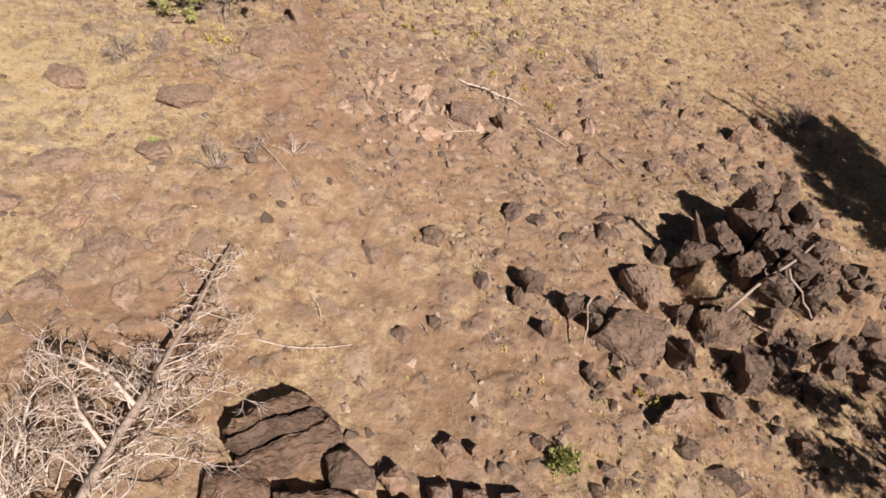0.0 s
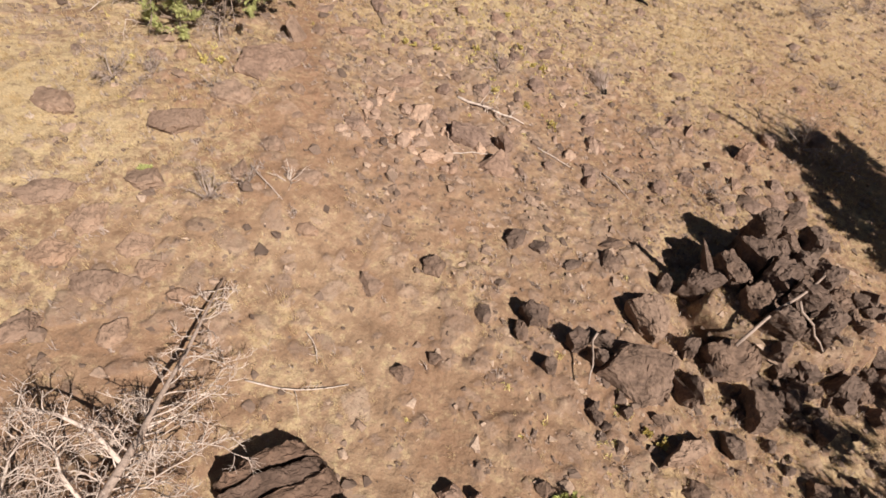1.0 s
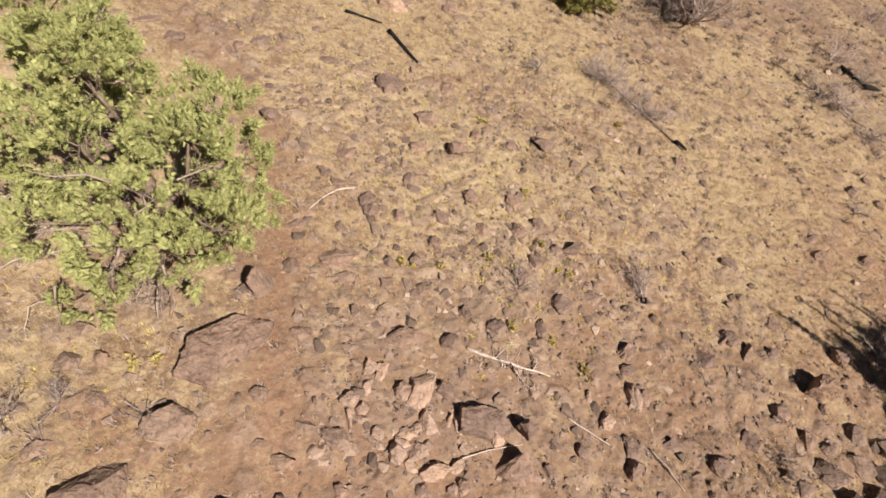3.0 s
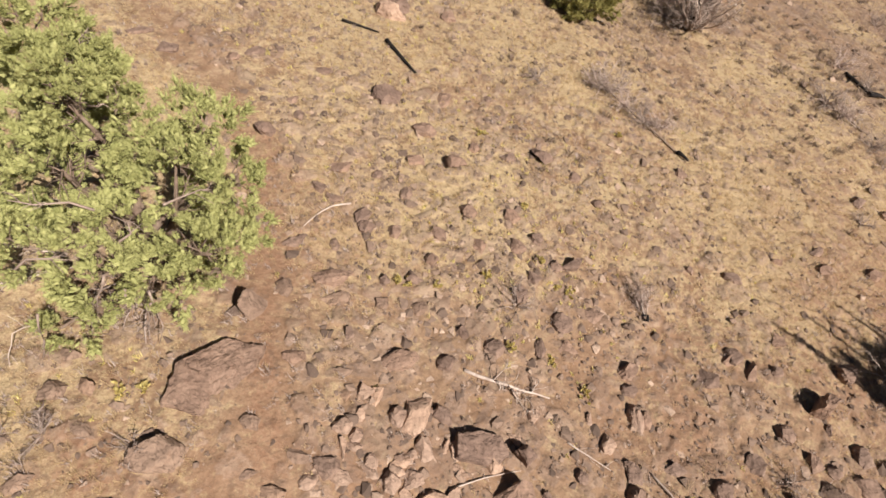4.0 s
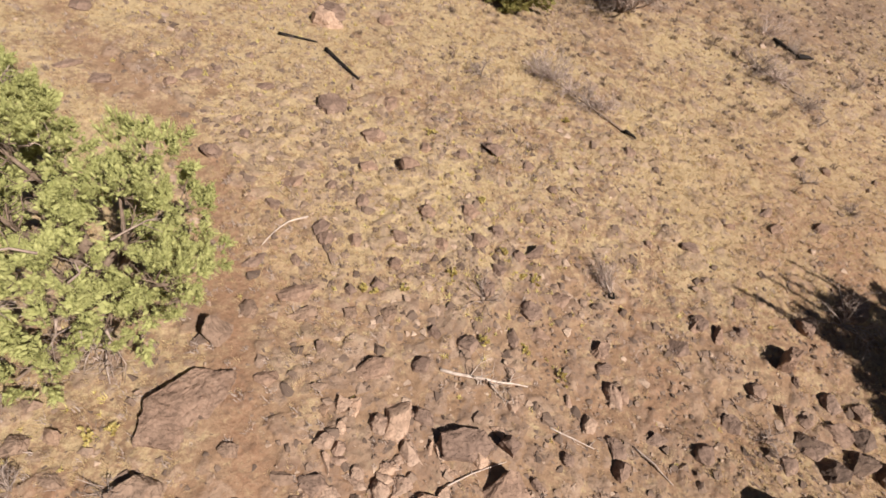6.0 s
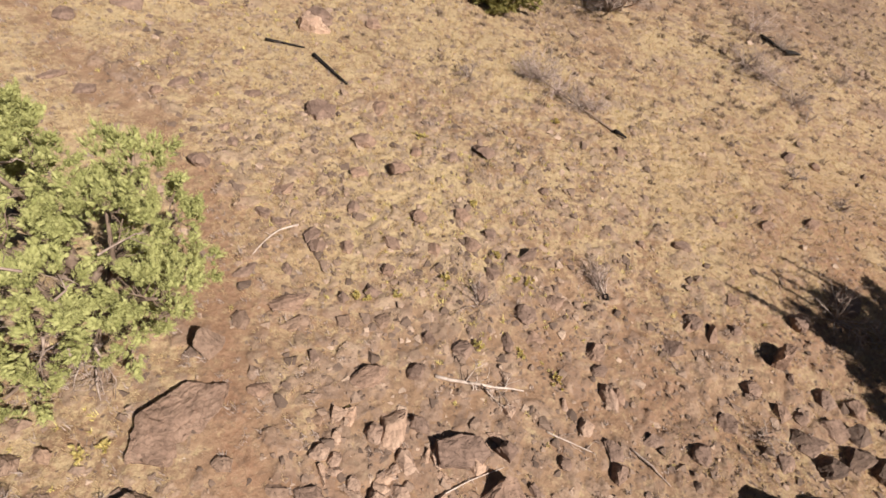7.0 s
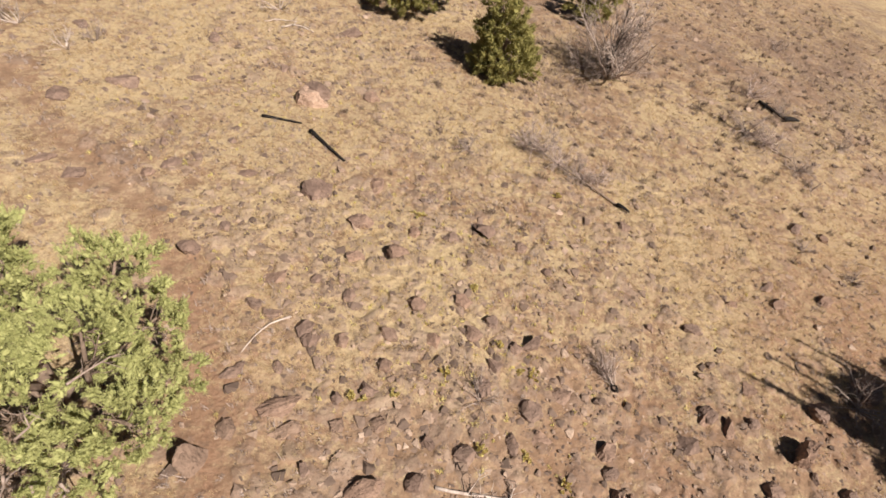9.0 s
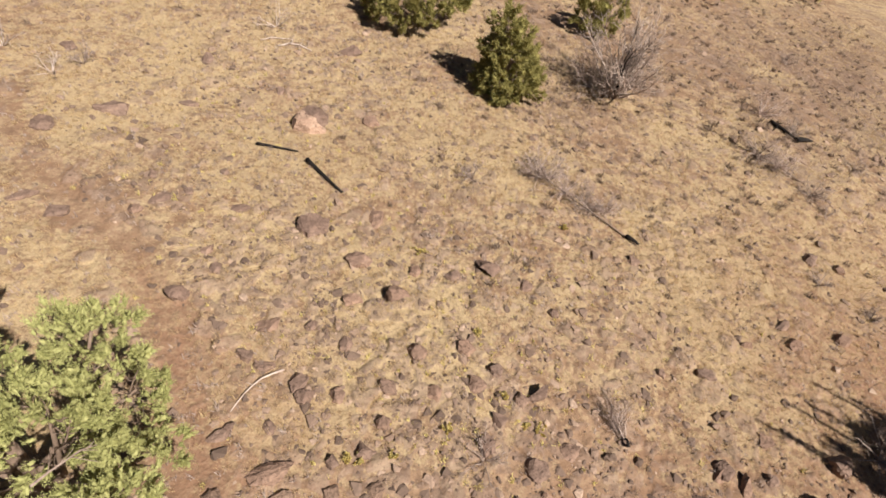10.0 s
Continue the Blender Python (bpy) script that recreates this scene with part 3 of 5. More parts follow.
outcrop_blocks()
SLAB_LOW = "low brownish grey lava slab with a raised edge beside the outcrop"
for i, (poly, high, lean, m) in enumerate([
        ([(3.78, -6.8), (4.2, -6.45), (4.72, -6.5), (4.85, -7.0), (4.5, -7.55), (4.22, -7.72), (3.95, -7.3)], 0.42, (-0.05, 0.12), MAT_TAN),
        ([(2.8, -8.5), (3.3, -8.0), (3.75, -7.9), (4.5, -8.1), (4.45, -8.75), (4.1, -9.05), (3.6, -9.2)], 0.42, (0.0, 0.3), MAT_LAVA),
        ([(5.35, -7.75), (6.1, -7.5), (6.85, -7.6), (6.7, -8.1), (6.2, -8.4), (5.5, -8.5)], 0.55, (-0.05, 0.35), MAT_LAVA),
        ([(6.0, -8.8), (6.6, -8.75), (6.75, -9.2), (6.4, -9.55), (5.95, -9.6)], 0.62, (-0.2, 0.35), MAT_LAVA),
        ([(3.7, -10.4), (4.2, -9.95), (4.7, -9.8), (4.8, -10.0), (4.35, -10.35)], 0.42, (-0.25, 0.3), MAT_TAN),
        ([(5.25, -6.15), (5.7, -5.6), (6.3, -5.75), (6.35, -6.1), (5.8, -6.4)], 0.85, (0.2, 0.15), MAT_LAVA),
        ([(2.15, -7.85), (2.4, -7.6), (2.7, -7.75), (2.6, -8.05), (2.3, -8.1)], 0.5, (-0.2, 0.2), MAT_LAVA),
        ([(2.75, -7.85), (2.95, -7.6), (3.25, -7.7), (3.1, -8.0)], 0.4, (0.1, 0.2), MAT_LAVA),
        ([(1.25, -7.2), (1.5, -7.05), (1.85, -7.15), (1.8, -7.5), (1.4, -7.55)], 0.45, (-0.25, 0.2), MAT_LAVA),
        ([(6.95, -7.75), (7.4, -7.8), (7.5, -8.15), (7.1, -8.3)], 0.42, (0.1, 0.3), MAT_LAVA),
        ([(8.4, -7.6), (8.85, -7.55), (8.95, -7.95), (8.5, -8.1)], 0.55, (-0.2, 0.2), MAT_LAVA),
        ([(9.25, -6.5), (9.75, -6.3), (9.95, -6.8), (9.45, -7.05)], 0.6, (-0.1, 0.2), MAT_LAVA),
        ([(9.55, -7.2), (10.1, -7.0), (10.2, -7.5), (9.7, -7.7)], 0.5, (-0.1, 0.25), MAT_LAVA),
        ([(9.7, -5.9), (10.2, -5.6), (10.5, -6.1), (10.0, -6.4)], 0.6, (-0.1, 0.2), MAT_LAVA),
        ([(9.0, -7.3), (9.4, -7.2), (9.5, -7.6), (9.05, -7.75)], 0.55, (-0.15, 0.25), MAT_LAVA),
        ([(7.7, -7.85), (8.2, -7.75), (8.3, -8.2), (7.8, -8.3)], 0.45, (-0.1, 0.3), MAT_LAVA),
        ([(8.9, -8.3), (9.4, -8.15), (9.5, -8.6), (9.0, -8.75)], 0.4, (-0.1, 0.3), MAT_LAVA),
        ([(6.95, -8.75), (7.3, -8.6), (7.45, -9.0), (7.05, -9.15)], 0.42, (-0.2, 0.3), MAT_LAVA)]):
    plan_block("lava_slab", SLAB_LOW, poly, high, m, 140 + i, lean, 0.06, 8, 0.5, 0.9, "slabs round the outcrop")
# x, y, width, depth, height over the slope, turn, tilt (north edge up), dip
LOW = [(10.21, -7.48, 0.7, 0.75, 0.5, 20, 16, 0), (8.77, -8.46, 0.95, 0.7, 0.45, 40, 14, 6), (10.04, -8.15, 0.65, 0.75, 0.45, 0, 16, 0), (2.82, -8.16, 0.4, 0.45, 0.55, 45, 16, -10), (1.78, -8.42, 0.35, 0.4, 0.4, 10, 10, -10), (1.21, -7.66, 0.35, 0.45, 0.3, 0, 10, -16), (10.42, -6.37, 0.7, 0.8, 0.45, 75, 10, 5), (5.42, -9.88, 0.45, 0.6, 0.45, 15, 12, -16), (5.05, -7.72, 0.5, 0.45, 0.45, 33, 10, 5), (9.4, -9.04, 0.6, 0.5, 0.4, 15, 12, 0), (4.99, -5.99, 0.45, 0.5, 0.35, 15, 10, -8)]
for i, (x, y, w, d, h, turn, tilt, dip) in enumerate(LOW):
    full = h + 0.5
    ob = rock("lava_rock", "small brownish grey lava rock with a raised edge", x, y, w * 1.2, d * 1.2, full, MAT_LAVA, 160 + i, turn, tilt, cuts=7, points=15 + i % 3 * 3, rough=0.06, flat=True, dip=dip, group="rocks round the outcrop")
    ob.location.z = float(slope_z(x, y)) + 0.04 + h - full * 0.5
for i in range(130):
    rng = np.random.default_rng(1000 + i)
    a, r = rng.uniform(-2.6, 0.5), rng.uniform(0.55, 1.25)
    x, y, w = 7.6 + 3.4 * r * math.cos(a), -6.45 + 2.6 * r * math.sin(a), rng.uniform(0.2, 0.55)
    if i >= 60:
        x, y, w = rng.uniform(2.5, 12), rng.uniform(-12, -8.4), rng.uniform(0.13, 0.34)
    rock("lava_fragment", "broken lava fragment fallen from the outcrop", x, y, w, w * rng.uniform(0.6, 1.1), w * rng.uniform(0.7, 1.2), MAT_LAVA, 1000 + i, rng.uniform(0, 90), rng.uniform(-5, 25), cuts=4, points=10, rough=0.10, sink=0.38, flat=i % 2 == 0, group="lava fragments")
spire = rock("rock_spire", "slender pointed lava spire rising from the outcrop", 5.81, -5.8, 0.5, 0.5, 2.1, MAT_LAVA, 171, 20, -20, cuts=7, points=12, rough=0.05, dip=-15, taper=0.93)
spire.location.z = float(slope_z(spire.location.x, spire.location.y)) + 1.0
rock("upright_slab", "thin upright lava slab leaning on a rock", 4.55, -8.82, 0.16, 0.85, 0.8, MAT_LAVA, 172, 12, cuts=3, points=12, sink=0.35, dip=18)
rock("upright_slab", "thin upright lava slab leaning on a rock", 4.85, -8.73, 0.16, 0.75, 0.75, MAT_LAVA, 173, 20, cuts=3, points=12, sink=0.35, dip=22)


# ---------- banded boulder and slabs at the foot ----------
for i, (poly, high) in enumerate([
        ([(-3.95, -11.1), (-3.35, -10.6), (-2.85, -10.32), (-2.6, -10.5), (-3.2, -10.85), (-3.8, -11.25)], 0.6),
        ([(-3.85, -11.3), (-3.2, -10.88), (-2.6, -10.52), (-2.35, -10.72), (-2.9, -11.1), (-3.6, -11.48)], 0.52),
        ([(-3.72, -11.55), (-3.0, -11.12), (-2.38, -10.76), (-2.12, -11.0), (-2.35, -11.28), (-3.0, -11.68), (-3.4, -11.8)], 0.4)]):
    plan_block("ridged_boulder", "large dark brown boulder weathered into a long tilted ridge", poly, high, MAT_DARK_SLAB, 205 + i, (-0.2, 0.38), 0.07, 10, 0.5, 0.85, "ridges of the boulder")
for i, (poly, high, lean, m) in enumerate([
        ([(-2.35, -11.35), (-1.95, -11.2), (-1.55, -11.55), (-1.6, -11.8), (-2.2, -11.85)], 0.42, (-0.05, 0.1), "slab"),
        ([(-3.0, -12.0), (-2.2, -11.85), (-1.7, -12.0), (-1.8, -12.5), (-2.9, -12.6)], 0.4, (-0.05, 0.15), "slab"),
        ([(-4.1, -11.75), (-3.5, -11.6), (-3.05, -11.85), (-3.2, -12.3), (-4.0, -12.4)], 0.32, (0.0, 0.1), "slab"),
        ([(-1.5, -11.65), (-1.2, -11.45), (-1.0, -11.7), (-1.25, -11.95)], 0.32, (-0.1, 0.2), "brown"),
        ([(-0.55, -11.0), (-0.25, -10.85), (-0.1, -11.1), (-0.4, -11.25)], 0.2, (-0.1, 0.2), "brown"),
        ([(0.02, -11.05), (0.2, -10.95), (0.28, -11.15), (0.08, -11.2)], 0.2, (-0.1, 0.2), "brown"),
        ([(-0.65, -11.75), (-0.3, -11.7), (-0.2, -12.1), (-0.6, -12.15)], 0.3, (-0.2, 0.2), "brown"),
        ([(-0.1, -11.8), (0.3, -11.75), (0.4, -12.15), (-0.05, -12.2)], 0.34, (-0.1, 0.2), "brown"),
        ([(0.5, -11.85), (0.95, -11.8), (1.0, -12.15), (0.55, -12.2)], 0.32, (-0.1, 0.2), "brown"),
        ([(-1.3, -12.0), (-0.9, -12.0), (-0.8, -12.3), (-1.25, -12.35)], 0.3, (-0.1, 0.2), "brown")]):
    plan_block("broken_slab", "broken brown slab lying at the foot of a boulder", poly, high, MAT_DARK_SLAB if m == "slab" else MAT_BROWN, 210 + i, lean, 0.05, 6, 0.4, 0.85, "slabs at the boulder")

# big flat slabs beside the trail
plan_block("flat_slab", "big flat brown slab with a raised broken edge beside the trail", [(-5.6, -1.35), (-5.52, -0.62), (-5.2, -0.3), (-4.76, 0.04), (-4.12, 0.0), (-4.2, -0.55), (-4.9, -1.55)], 0.17, MAT_SLAB, 240, (-0.2, 0.2), 0.05, 12, 0.5, 0.98)
rock("sunk_slab", "rounded greyish brown slab half sunk in dry grass", -5.52, -2.33, 1.05, 0.75, 0.45, MAT_TAN, 241, 25, tilt=12, cuts=7, points=18, rough=0.08, flat=True, sink=0.4)
rock("sunk_slab", "broad greyish brown slab with a sharp shaded edge", -6.42, -3.52, 1.25, 0.8, 0.5, MAT_TAN, 242, 32, tilt=6, cuts=7, points=18, rough=0.08, flat=True, sink=0.42)
rock("trail_block", "upright brown block standing beside the trail", -4.55, 0.86, 0.3, 0.62, 0.85, MAT_TAN, 243, -12, cuts=5, rough=0.07, sink=0.28, flat=True, dip=-10)


plan_block("flat_block", "flat brown block with a deep shaded north edge", [(-0.25, -1.5), (0.3, -1.38), (0.75, -1.45), (0.95, -1.8), (0.55, -2.08), (-0.2, -1.95)], 0.27, MAT_BROWN, 251, (0.0, 0.2), 0.05, 7, 0.4, 0.94)
plan_block("upright_block", "upright brown block beside a heap of pale stones", [(1.02, -1.75), (1.3, -1.6), (1.5, -1.85), (1.25, -2.05)], 0.45, MAT_BROWN, 252, (-0.1, 0.1), 0.04, 5, 0.4, 0.85)
plan_block("leaning_block", "brown block leaning over its own dark shadow", [(9.0, -0.35), (9.3, 0.0), (9.6, 0.15), (9.8, -0.1), (9.35, -0.5)], 0.62, MAT_BROWN, 253, (-0.3, 0.4), 0.05, 6, 0.4, 0.85)


def split_block(x, y):
    """A pale block under a darker weathered cap."""
    ob = thing("split_block", "pale pink block with a dark weathered cap on bare soil", "rock", x, y)
    for name, size, z, dy, mat, seed in (("block", (1.25, 0.9, 0.8), 0.1, 0.0, MAT_PINK, 244), ("cap", (1.1, 0.75, 0.5), 0.3, 0.3, MAT_BROWN, 246)):
        v, f = rock_verts(seed, size, 6, 18, 0.07, 0.0, True)
        v = v @ np.array(Euler((radians(-6), 0, radians(-22))).to_matrix()).T + np.array((dy * 0.7, dy, z))
        part(name, mesh_from(name, v, f, mat), ob)


split_block(-2.48, 14.28)
for i, (x, y, w, d, h, turn) in enumerate([(-8.23, -5.81, 1.5, 1.0, 0.45, 25), (-7.28, -6.3, 1.2, 0.9, 0.4, 60), (-7.65, -7.27, 1.3, 0.9, 0.45, 20), (-6.33, -6.79, 0.9, 0.7, 0.4, 45), (-6.71, -7.75, 1.3, 1.0, 0.5, 15), (-5.95, -7.27, 0.8, 0.55, 0.4, 40), (-5.38, -7.76, 0.7, 0.5, 0.4, 10), (-8.84, -6.96, 1.0, 0.8, 0.4, 0), (-8.92, -3.37, 1.6, 0.9, 0.35, -20), (-7.58, -8.77, 1.1, 0.8, 0.4, 35), (-6.16, -8.69, 0.8, 0.6, 0.4, 70)]):
    rock("sunken_slab", "weathered reddish brown slab sunk in the slope", x, y, w * 0.85, d * 0.8, h, MAT_TAN, 260 + i, turn, tilt=9, cuts=7, points=16, rough=0.10, flat=True, sink=0.58, group="slabs on the slope")


# ---------- stones picked out on the slope ----------
def stones(name, label, spots, material, seed, tall, top=0.6, group=""):
    for i, (x, y, w, d) in enumerate(spots):
        rng = np.random.default_rng(seed + i)
        h = min(w, d) * tall * rng.uniform(0.8, 1.25)
        rock(name, label, x, y, w * 1.15, d * 1.05, h * 0.95, material, seed + i, rng.uniform(-35, 35), rng.uniform(-2, 20), 4, 10 + i % 3 * 2, 0.095, top, 0.45, group, rng.uniform(-14, 6), i % 3 > 0)


PINK_A = [(-1.88, -0.89, 0.3, 0.52), (-1.07, -1.26, 0.53, 0.95), (-1.46, -1.23, 0.37, 0.43), (-0.81, -1.91, 0.59, 0.84), (-0.2, -1.79, 0.37, 0.43), (-1.51, -2.48, 0.42, 0.48), (-1.11, -2.45, 0.42, 0.41), (-0.8, -2.83, 0.63, 0.4), (4.08, -0.81, 0.38, 0.87), (2.91, -0.91, 0.25, 0.38), (-2.22, -1.68, 0.29, 0.33), (-2.16, -1.24, 0.22, 0.34), (-1.88, -2.3, 0.35, 0.32), (-1.36, -2.06, 0.29, 0.25), (3.23, -1.47, 0.4, 0.46), (1.13, -1.41, 0.31, 0.36), (-2.45, -2.47, 0.34, 0.32)]
BROWN_A = [(1.01, -2.74, 0.8, 0.75), (-2.68, -2.3, 0.62, 0.48), (-1.53, 0.03, 0.95, 0.55), (-0.03, 0.96, 0.34, 0.39), (0.72, 0.69, 0.59, 0.58), (1.9, 0.78, 0.26, 0.6), (-2.54, 0.59, 0.2, 0.32), (-3.59, -0.17, 0.45, 0.35), (-0.53, -1.09, 0.38, 0.53), (2.64, 0.89, 0.44, 0.4), (4.09, -0.03, 0.43, 0.4), (4.35, -0.78, 0.29, 0.48), (0.72, -2.82, 0.36, 0.33), (-0.19, -3.06, 0.28, 0.4), (-1.01, -3.16, 0.27, 0.31), (1.68, -2.67, 0.3, 0.26), (-0.45, 0.17, 0.49, 0.47), (-2.47, -3.23, 0.26, 0.3), (3.68, -2.09, 0.32, 0.54)]
BROWN_B = [(-3.31, 4.57, 0.36, 0.41), (-1.48, 5.08, 0.38, 0.44), (0.47, 3.66, 0.42, 0.48), (-3.73, 4.84, 0.36, 0.41), (-4.65, 7.52, 0.35, 0.4), (-5.43, 6.7, 0.47, 0.54), (-3.29, 5.66, 0.75, 0.43), (-2.32, 5.66, 0.38, 0.28), (-3.19, 2.0, 0.86, 0.45), (-1.28, 2.39, 0.59, 0.44), (-4.14, 2.87, 0.48, 0.23), (-3.98, 3.07, 0.41, 0.19), (-2.65, 4.05, 0.44, 0.51), (-2.48, 3.76, 0.44, 0.5), (-1.75, 3.72, 0.4, 0.46), (-0.11, 6.47, 0.52, 0.6), (-1.05, 7.89, 0.75, 0.62), (0.47, 7.53, 0.38, 0.44), (-1.94, 2.21, 0.33, 0.38), (-0.79, 2.97, 0.35, 0.4), (-0.63, 3.85, 0.55, 0.42), (-1.29, 6.45, 0.41, 0.47), (0.19, 4.71, 0.49, 0.56), (-3.17, 3.01, 0.25, 0.38)]
BROWN_C = [(1.54, 7.31, 0.39, 0.44), (2.16, 4.18, 0.39, 0.45), (1.48, 4.85, 0.5, 0.58), (2.67, 7.6, 0.68, 0.66), (4.24, 5.97, 0.33, 0.38), (3.69, 6.93, 0.45, 0.52), (1.45, 2.27, 0.44, 0.51), (2.58, 1.61, 0.62, 0.71), (3.46, 2.0, 0.46, 0.53), (1.96, 2.89, 0.37, 0.43), (8.14, 3.71, 0.6, 0.38), (11.72, 4.53, 0.55, 0.5), (11.7, 5.16, 0.4, 0.43), (13.67, 4.62, 0.5, 0.5), (15.79, 7.53, 0.42, 0.49), (10.02, 4.53, 0.29, 0.34), (14.91, 8.14, 0.57, 0.41), (6.83, 3.89, 0.27, 0.31), (8.92, 1.67, 0.36, 0.41), (8.47, 0.75, 0.34, 0.39), (7.34, 1.1, 0.48, 0.55), (7.62, 7.93, 0.38, 0.43), (1.53, 3.84, 0.5, 0.5), (2.56, 3.35, 0.38, 0.44), (3.06, 3.54, 0.5, 0.5)]
BROWN_D = [(-8.37, 14.15, 0.95, 0.82), (-10.3, 17.62, 0.65, 0.45), (-5.99, 17.89, 0.55, 0.79), (-0.87, 19.55, 1.08, 0.62), (-2.32, 9.14, 0.77, 1.02), (-0.46, 9.56, 0.46, 0.8), (-4.26, 9.77, 0.66, 0.44), (1.05, 10.08, 0.27, 0.31), (-4.82, 11.46, 0.25, 0.29), (-7.69, 10.42, 0.47, 0.36), (-6.85, 9.57, 0.47, 0.36), (-6.34, 10.0, 0.74, 0.31), (-4.92, 8.23, 0.41, 0.35), (-5.65, 10.39, 0.33, 0.38), (-9.92, 13.13, 0.56, 0.64), (-6.65, 11.05, 0.27, 0.32), (-6.26, 14.99, 0.76, 0.36), (-9.57, 9.94, 0.8, 0.34), (-8.57, 9.43, 0.6, 0.46), (-3.41, 16.29, 0.34, 0.47), (-0.3, 14.77, 0.55, 0.63)]
BROWN_E = [(-6.95, -1.09, 0.45, 0.4), (-6.71, -1.92, 0.49, 0.24), (-4.12, -1.59, 0.38, 0.35), (-3.2, -2.07, 0.45, 0.35), (-4.08, 1.58, 0.44, 0.51), (-2.95, 1.4, 0.36, 0.31), (-7.52, -0.55, 0.37, 0.26), (-7.44, -1.24, 0.5, 0.41), (-2.48, -0.83, 0.24, 0.28), (-7.37, -2.81, 0.39, 0.45), (-4.02, -2.53, 0.36, 0.2), (-3.59, -2.77, 0.57, 0.3), (-3.11, 1.54, 0.6, 0.35), (-1.94, 1.49, 0.36, 0.42), (-2.68, -0.34, 0.41, 0.24), (-1.12, 1.5, 0.46, 0.43), (-3.37, -5.87, 0.5, 0.4), (-3.52, -4.45, 0.6, 0.4), (-4.93, -4.66, 0.5, 0.4), (-4.37, -3.66, 0.5, 0.5), (-6.58, -5.19, 0.9, 0.6), (-2.06, -6.9, 0.5, 0.5)]
BROWN_F = [(9.41, -0.84, 0.28, 0.4), (4.17, 0.45, 0.56, 0.49), (7.7, 0.65, 0.31, 0.71), (6.33, 0.41, 0.6, 0.57), (7.18, 1.05, 0.62, 0.36), (8.05, -0.95, 0.48, 0.56), (8.49, -1.62, 0.38, 0.44), (8.99, -1.82, 0.38, 0.44), (10.0, -1.4, 0.59, 0.68), (9.72, -2.22, 0.57, 0.66), (8.79, -2.51, 0.74, 0.53), (5.82, -2.37, 0.53, 0.61), (6.9, -1.73, 0.46, 0.53), (3.66, -2.54, 0.5, 0.5), (2.46, -2.19, 0.33, 0.38), (4.78, -1.91, 0.53, 0.3), (10.67, 0.85, 0.62, 0.71), (12.7, 1.32, 0.85, 0.82), (7.95, -2.8, 0.47, 0.54), (10.84, -1.73, 0.5, 0.58), (14.74, 7.99, 0.52, 0.49)]
DARK_A = [(8.8, -2.35, 0.5, 0.6), (9.1, -3.1, 0.8, 0.6), (9.9, -2.95, 0.9, 0.7), (10.4, -2.4, 0.6, 0.6), (10.6, -3.3, 0.8, 0.7), (1.29, -5.11, 0.49, 0.7), (1.9, -5.33, 0.49, 0.56), (3.67, -5.48, 0.5, 0.69), (2.65, -5.68, 0.59, 0.3), (3.81, -4.87, 0.51, 0.47), (0.41, -7.3, 0.35, 0.5), (2.33, -11.74, 0.29, 0.33), (3.95, -9.53, 0.34, 0.39), (4.34, -10.85, 0.48, 0.55), (1.35, -10.9, 0.37, 0.34), (4.9, -11.5, 0.77, 0.53), (7.07, -10.84, 0.67, 0.77), (-0.65, -6.23, 0.5, 0.55), (-1.25, -8.79, 0.42, 0.4), (-0.63, -8.46, 0.3, 0.3), (10.96, -3.73, 0.47, 0.41)]
stones("pale_stone", "angular pale pink stone in a heap of broken rock", PINK_A, MAT_PINK, 300, 0.75, 0.65, "pale stones")
heap = np.random.default_rng(299)
stones("pale_stone", "small broken pink stone in a heap of rock", [(-1.0 + 0.85 * heap.normal(), -1.9 + 0.6 * heap.normal(), heap.uniform(0.2, 0.42), heap.uniform(0.2, 0.42)) for _ in range(18)], MAT_PINK, 2300, 0.8, 0.65, "pale stones")
stones("brown_stone", "flat-topped brown stone in broken ground", BROWN_A, MAT_BROWN, 330, 0.75, 0.55, "brown stones")
stones("brown_stone", "grey-brown stone set in sparse dry grass", BROWN_B + BROWN_C, MAT_BROWN, 360, 0.85, 0.65, "brown stones")
stones("brown_stone", "low brown stone far up the grassy slope", BROWN_D, MAT_BROWN, 420, 0.5, 0.55, "brown stones")
stones("brown_stone", "brown stone beside the dirt trail", BROWN_E, MAT_TAN, 450, 0.6, 0.55, "brown stones")
stones("brown_stone", "grey-brown stone on bare stony soil", BROWN_F, MAT_BROWN, 480, 0.75, 0.65, "brown stones")
stones("dark_stone", "dark lava stone on brown soil", DARK_A, MAT_LAVA, 510, 0.95, 0.75, "dark stones")


# ---------- uncounted stones, grass and weeds ----------
def scatter(count, rng, weight):
    """Random places of the plan, kept by a weight from 0 to 1; thick where the camera passes near."""
    out = np.zeros((0, 2))
    while len(out) < count:
        p = np.column_stack([rng.uniform(-15, 38, count * 2), rng.uniform(-15, 40, count * 2)])
        near = np.clip(1.25 - np.hypot(p[:, 0] - 1, p[:, 1] - 2) / 38, 0.45, 1)
        out = np.concatenate([out, p[rng.random(len(p)) < weight(p[:, 0], p[:, 1]) * near]])
    return out[:count]


